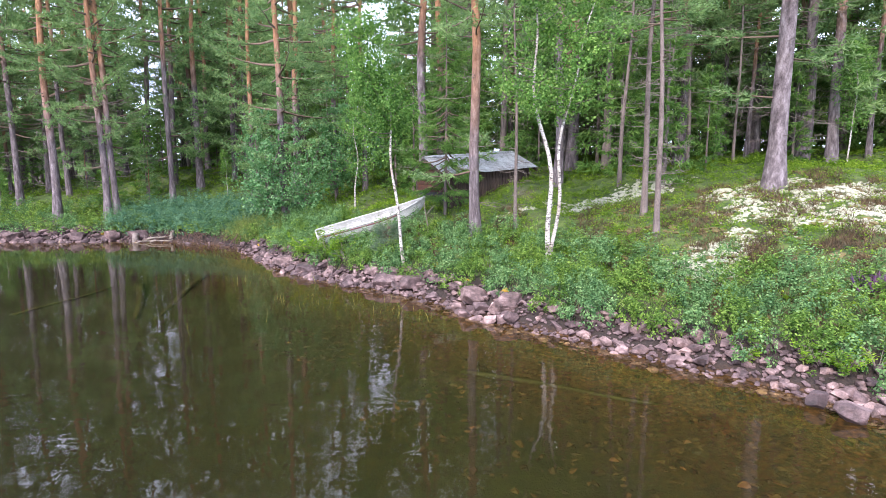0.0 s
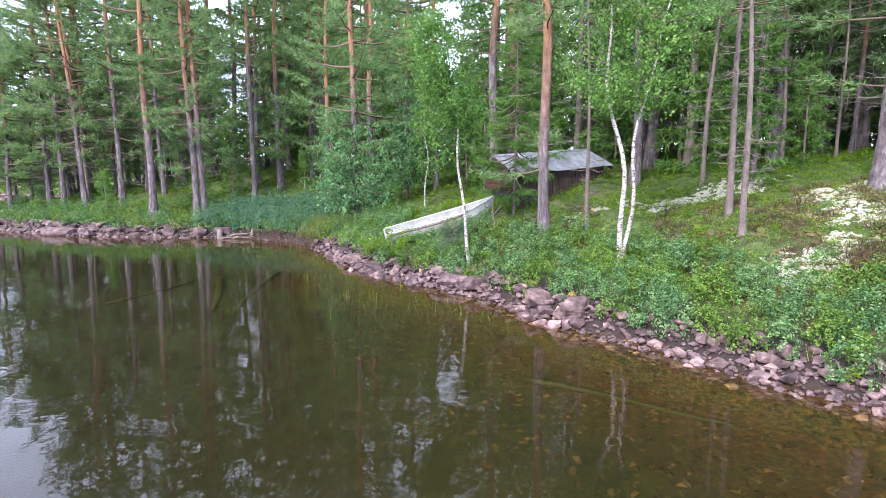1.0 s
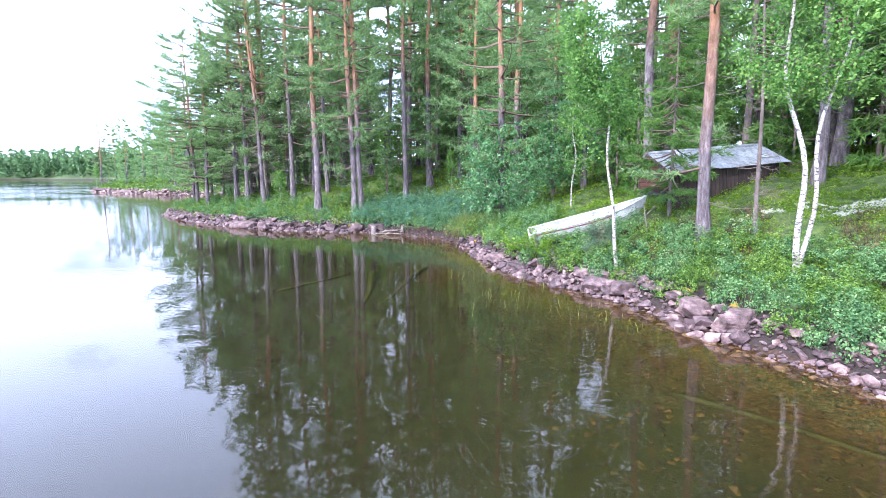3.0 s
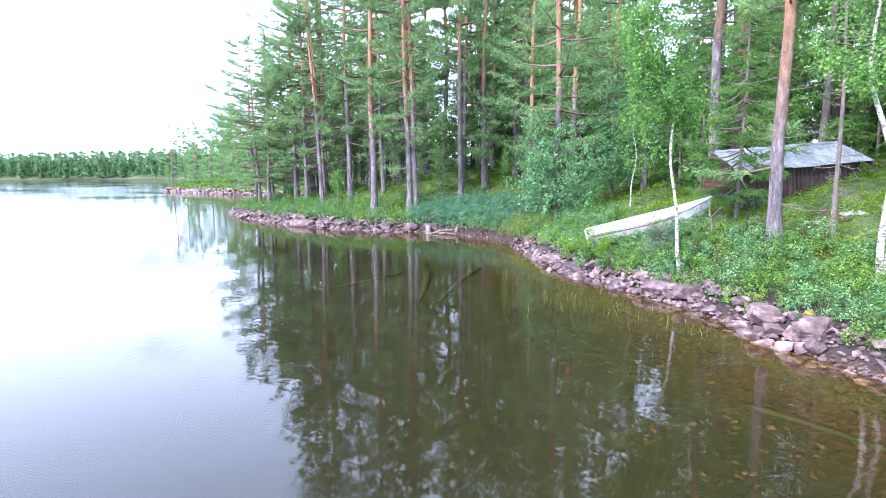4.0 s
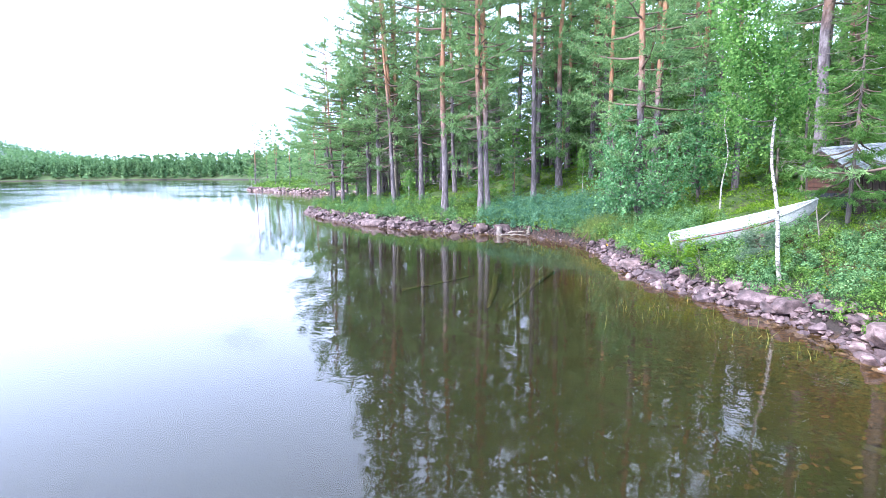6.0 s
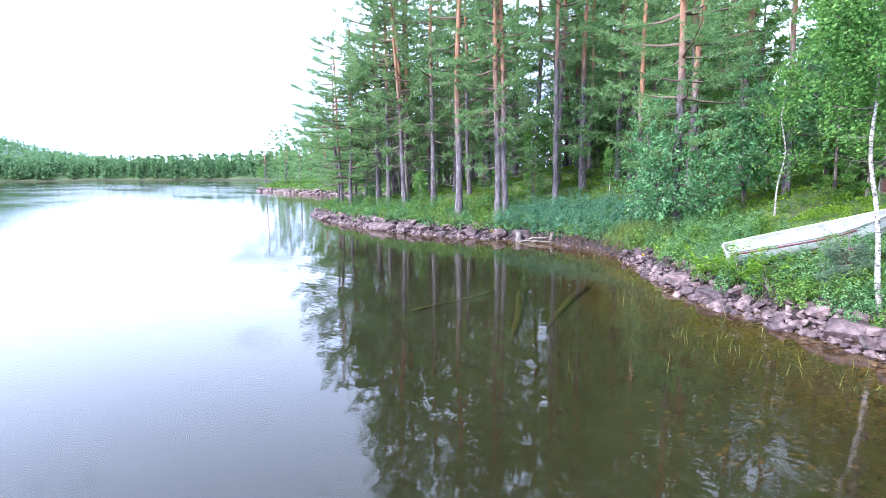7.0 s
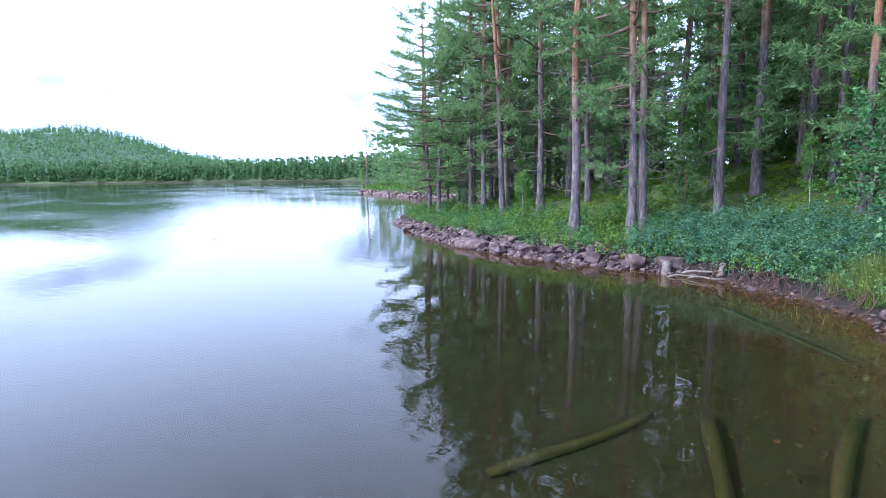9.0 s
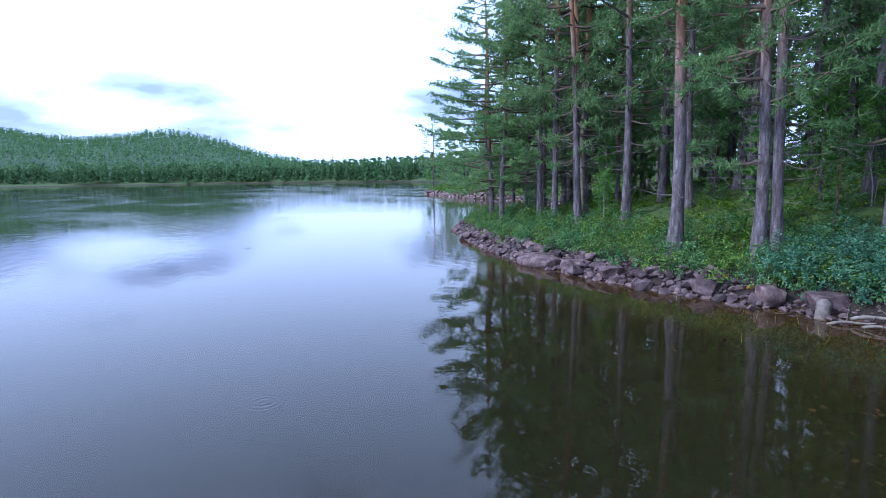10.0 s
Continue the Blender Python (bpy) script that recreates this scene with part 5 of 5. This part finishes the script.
def far_trees(name, count, xs, ys, inland, seed, label, blades_each=26, heights=(6.5, 15.5)):
    r = np.random.RandomState(seed)
    x, y = r.uniform(*xs, count * 8), r.uniform(*ys, count * 8)
    s = shore_distance(x, y)
    keep = (s > inland[0]) & (s < inland[1]) & ((x < -110) | (y > 95))
    x, y = x[keep][:count], y[keep][:count]
    z = ground_height(x, y)
    n = len(x)
    high = r.uniform(*heights, n) * np.where(r.uniform(size=n) < 0.06, 1.25, 1)
    fat = r.uniform(0.13, 0.2, n)
    t = r.uniform(0.1, 1.0, (n, blades_each)) ** 0.85
    az = r.uniform(0, 6.283, (n, blades_each))
    rad = (1 - t) * (fat * high)[:, None]
    feet = np.stack([x[:, None] + 0.25 * rad * np.cos(az), y[:, None] + 0.25 * rad * np.sin(az), z[:, None] + t * high[:, None]], -1).reshape(-1, 3)
    ways = np.stack([np.cos(az), np.sin(az), r.uniform(-0.5, 0.4, az.shape)], -1).reshape(-1, 3)
    top = (t > 0.9).reshape(-1)
    ways[top] = ways[top] * 0.2 + np.array([0, 0, 1])
    size = np.clip(rad.reshape(-1) * 1.6, 0.9, None)
    v, f = blades(r, feet, ways, size, 1.0)
    # broaden each blade with the tree
    mid = (v.reshape(-1, 3, 3)[:, 0] + v.reshape(-1, 3, 3)[:, 1]) / 2
    tri = v.reshape(-1, 3, 3)
    w = np.repeat(0.14 * high, blades_each)[:, None]
    tri[:, 0] = mid + (tri[:, 0] - mid) * 2 * w
    tri[:, 1] = mid + (tri[:, 1] - mid) * 2 * w
    ob = part(name, mesh_of(name, tri.reshape(-1, 3), f), M_FAR_HAZED)
    return tagged(ob, label, "forest", kind="stuff")


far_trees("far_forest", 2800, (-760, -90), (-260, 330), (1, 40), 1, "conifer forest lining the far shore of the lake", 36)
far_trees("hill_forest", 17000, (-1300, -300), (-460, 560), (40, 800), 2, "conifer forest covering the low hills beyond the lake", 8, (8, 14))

# ---- the boat ----


def rowing_boat():
    """A white rowing boat about four metres long; local x runs from the stern to the bow."""
    thing = new("rowing_boat")
    n, m = 22, 9
    xs = np.linspace(0, 4.0, n)
    u = xs / 4.0
    beam = 0.66 * np.clip(1.0 - 0.22 * (1 - u) ** 2 - np.clip((u - 0.42) / 0.58, 0, 1) ** 2.3, 0.012, 1)
    top = 0.46 + 0.03 * (1 - u) ** 2 + 0.2 * np.clip((u - 0.5) / 0.5, 0, 1) ** 2
    keel = 0.0 + 0.42 * np.clip((u - 0.72) / 0.28, 0, 1) ** 2.2
    rake = np.clip((u - 0.7) / 0.3, 0, 1) ** 2

    def shell(inset):
        rows = []
        for i in range(n):
            prof = []
            for j in range(-m, m + 1):
                a = abs(j) / m
                w = max(beam[i] - inset, 0.004) * np.sin(a * np.pi / 2) ** 0.62
                lap = 0.012 * ((a * 4) % 1.0) if inset == 0 else 0
                z = keel[i] + inset + (top[i] - keel[i] - inset) * (a ** 2.1)
                prof.append((xs[i] + rake[i] * 0.12 * a, math.copysign(w + lap * (beam[i] > 0.1), j) if j else 0.0, z))
            rows.append(prof)
        return np.array(rows)

    def skin(grid, flip):
        r, c = grid.shape[:2]
        i, j = np.meshgrid(np.arange(r - 1), np.arange(c - 1), indexing="ij")
        q = np.stack([i * c + j, i * c + j + 1, (i + 1) * c + j + 1, (i + 1) * c + j], -1).reshape(-1, 4)
        return grid.reshape(-1, 3), q[:, ::-1] if flip else q

    outer, inner = shell(0.0), shell(0.035)
    part("hull", mesh_of("hull", *skin(outer, False), True), M_PAINT, thing)
    part("lining", mesh_of("lining", *skin(inner, True), True), M_INSIDE, thing, "greyish white inside")
    # transom: a thick board across the stern
    c = outer.shape[1]
    ring = outer[0]
    back = ring - np.array([0.05, 0, 0])
    v = np.concatenate([ring, back])
    f = [(j, j + 1, c - 2 - j, c - 1 - j) for j in range(m)] + [(c + j + 1, c + j, 2 * c - 1 - j, 2 * c - 2 - j) for j in range(m)] + [(j + 1, j, c + j, c + j + 1) for j in range(c - 1)] + [(0, c - 1, 2 * c - 1, c)]
    part("transom", mesh_of("transom", v, f), M_PAINT, thing)
    for side in (0, -1):
        edge = outer[:, side].copy()
        edge[:, 2] += 0.012
        part("gunwale", mesh_of("gunwale", *tube(edge, np.full(n, 0.026), 7), True), M_PAINT, thing)
        line = outer[1:16, side].copy()
        line[:, 2] -= 0.062
        line[:, 1] *= 1.0
        part("stripe", mesh_of("stripe", *tube(line, np.full(len(line), 0.024), 5), True), M_RED, thing, "faded dark red painted line")
        strake = (outer[:n - 2, 3 if side == 0 else -4]).copy()
        part("strake", mesh_of("strake", *tube(strake, np.full(len(strake), 0.016), 5), True), M_LINE, thing, "dark grey plank seam with its shadow painted in")
    keel_line = np.stack([xs, xs * 0, keel - 0.02], 1)
    part("keel", mesh_of("keel", *tube(keel_line, np.full(n, 0.03), 6), True), M_PAINT, thing)
    for x in (0.35, 1.5, 2.6):
        w = float(np.interp(x, xs, beam)) - 0.05
        bm = bmesh.new()
        bmesh.ops.create_cube(bm, size=1, matrix=Matrix.Translation((x, 0, float(np.interp(x, xs, top)) - 0.13)) @ Matrix.Diagonal((0.26 if x > 1 else 0.5, 2 * w, 0.035, 1)))
        bmesh.ops.bevel(bm, geom=bm.edges, offset=0.008, segments=2, affect="EDGES")
        part("thwart", bm, M_PAINT, thing)
    bm = bmesh.new()
    bmesh.ops.create_cone(bm, segments=14, radius1=0.03, radius2=0.03, depth=0.12, cap_ends=True, matrix=Matrix.Translation((4.06, 0, 0.66)))
    part("bow_post", bm, M_PAINT, thing)
    return tagged(thing, "white rowing boat with a dark red line, hauled up the bank", "rowing boat")


boat = rowing_boat()
stern, bow = Vector((-4.35, 19.25, 0.66)), Vector((-0.52, 20.3, 1.74))
way = (bow - stern).normalized()
boat_turn = math.degrees(math.atan2(way.y, way.x))
boat.matrix_basis = Matrix.Translation(stern) @ Matrix.Rotation(radians(boat_turn), 4, "Z") @ Matrix.Rotation(-math.asin(way.z), 4, "Y") @ Matrix.Rotation(radians(7), 4, "X")

# ---- the hut ----


def board(name, mat, parent, size, at, rz=0.0, tilt=0.0):
    bm = bmesh.new()
    bmesh.ops.create_cube(bm, size=1, matrix=Matrix.Diagonal((*size, 1)))
    bmesh.ops.bevel(bm, geom=bm.edges, offset=min(size) * 0.18, segments=1, affect="EDGES")
    ob = part(name, bm, mat, parent)
    ob.matrix_basis = pose(*at, 0, tilt, rz)
    return ob


def hut():
    """A low tarred board hut; local x runs along its front wall, y into its depth, the near corner at the origin."""
    r = random.Random(8)
    thing = new("hut")
    L, W, EAVE, RIDGE = 3.9, 2.7, 1.55, 2.12
    for y in (0.0, W):
        k, x = 0, 0.0
        while x < L:
            w = r.uniform(0.13, 0.19)
            h = EAVE - 0.02
            board("board", M_BOARD, thing, (w - 0.012, 0.035, h), (x + w / 2, y + r.uniform(-0.008, 0.008), h / 2))
            x += w
    bm = bmesh.new()
    bmesh.ops.create_cube(bm, size=1, matrix=Matrix.Translation((L / 2, W / 2, EAVE / 2 - 0.02)) @ Matrix.Diagonal((L - 0.06, W - 0.08, EAVE - 0.1, 1)))
    part("wall_core", bm, M_BOARD, thing)
    for x in (0.0, L):
        n = 13
        for k in range(n):
            z = 0.06 + k * 0.155
            half = W / 2 if z < EAVE - 0.05 else max(0.1, (RIDGE - z) / (RIDGE - EAVE) * W / 2)
            mat = M_BLACK if z < 0.75 else M_BROWN
            board("board", mat, thing, (0.04, 2 * half, 0.145), (x + r.uniform(-0.008, 0.008), W / 2, z))
    board("shelf", M_PALE, thing, (0.2, 1.1, 0.05), (-0.12, 0.85, 0.98))
    # low black hatch in the gable
    hatch = board("hatch", M_BLACK, thing, (0.05, 1.0, 0.72), (-0.05, 0.62, 0.42))
    for y in (-0.4, 0.4):
        board("batten", M_BLACK, hatch, (0.03, 0.08, 0.7), (-0.035, y, 0))
    for x, y in ((0, 0), (L, 0), (0, W), (L, W)):
        board("corner_post", M_BOARD, thing, (0.11, 0.11, EAVE), (x, y, EAVE / 2))
        board("footing", M_DRIFT, thing, (0.26, 0.24, 0.3), (x, y, -0.13))
    # corrugated sheets, overhanging all round
    over, end = 0.26, 0.32
    for sgn in (-1, 1):
        sheets = 5
        width = (L + 2 * end) / sheets
        for s in range(sheets):
            nx, ny = 37, 5
            gx2 = np.linspace(0, width + 0.04, nx)
            gy2 = np.linspace(0, 1, ny)
            A, B = np.meshgrid(gx2, gy2, indexing="ij")
            slope_y = W / 2 + over
            drop = (RIDGE - EAVE) / (W / 2) * slope_y
            sag = 0.03 * math.sin(s * 1.7 + 1) * B
            X = -end + s * width + A
            Y = W / 2 + sgn * B * slope_y
            Z = RIDGE + 0.06 - B * drop + 0.012 * np.sin(A / 0.076 * 2 * np.pi) + sag * 0.5 + (0.006 if s % 2 else 0)
            i, j = np.meshgrid(np.arange(nx - 1), np.arange(ny - 1), indexing="ij")
            q = np.stack([i * ny + j, (i + 1) * ny + j, (i + 1) * ny + j + 1, i * ny + j + 1], -1).reshape(-1, 4)
            top_v = np.stack([X, Y, Z], -1).reshape(-1, 3)
            v, f = join([(top_v, q), (top_v - np.array([0, 0, 0.004]), q[:, ::-1])])
            part("roof_sheet", mesh_of("roof_sheet", v, f, True), M_TIN, thing, "weathered silver corrugated tin sheet")
        for x in (-end + 0.03, L + end - 0.03):
            ang = math.atan2(RIDGE - EAVE, W / 2)
            ob = board("barge_board", M_BOARD, thing, (0.03, (W / 2 + over) / math.cos(ang), 0.12), (x, W / 2 + sgn * (W / 2 + over) / 2, RIDGE - 0.04 - (RIDGE - EAVE) * (1 + over / (W / 2)) / 2))
            ob.rotation_euler = (-sgn * ang, 0, 0)
    cap = tube(np.array([(x, W / 2, RIDGE + 0.065) for x in np.linspace(-end, L + end, 6)]), np.full(6, 0.07), 8)
    part("ridge_cap", mesh_of("ridge_cap", *cap, True), M_TIN, thing)
    return tagged(thing, "low dark board hut with a silver corrugated tin roof", "hut")


cabin = hut()
cabin.matrix_basis = pose(0.3, 21.5, 1.7, 0, -4.0, 30)

# ---- single stones of the bank ----
for x, y, z, size in single:
    ob = new("stone", STONES[rng2.randint(len(STONES))])
    ob.parent = stone_bank
    ob.matrix_basis = stone_pose(x, y, z, size)
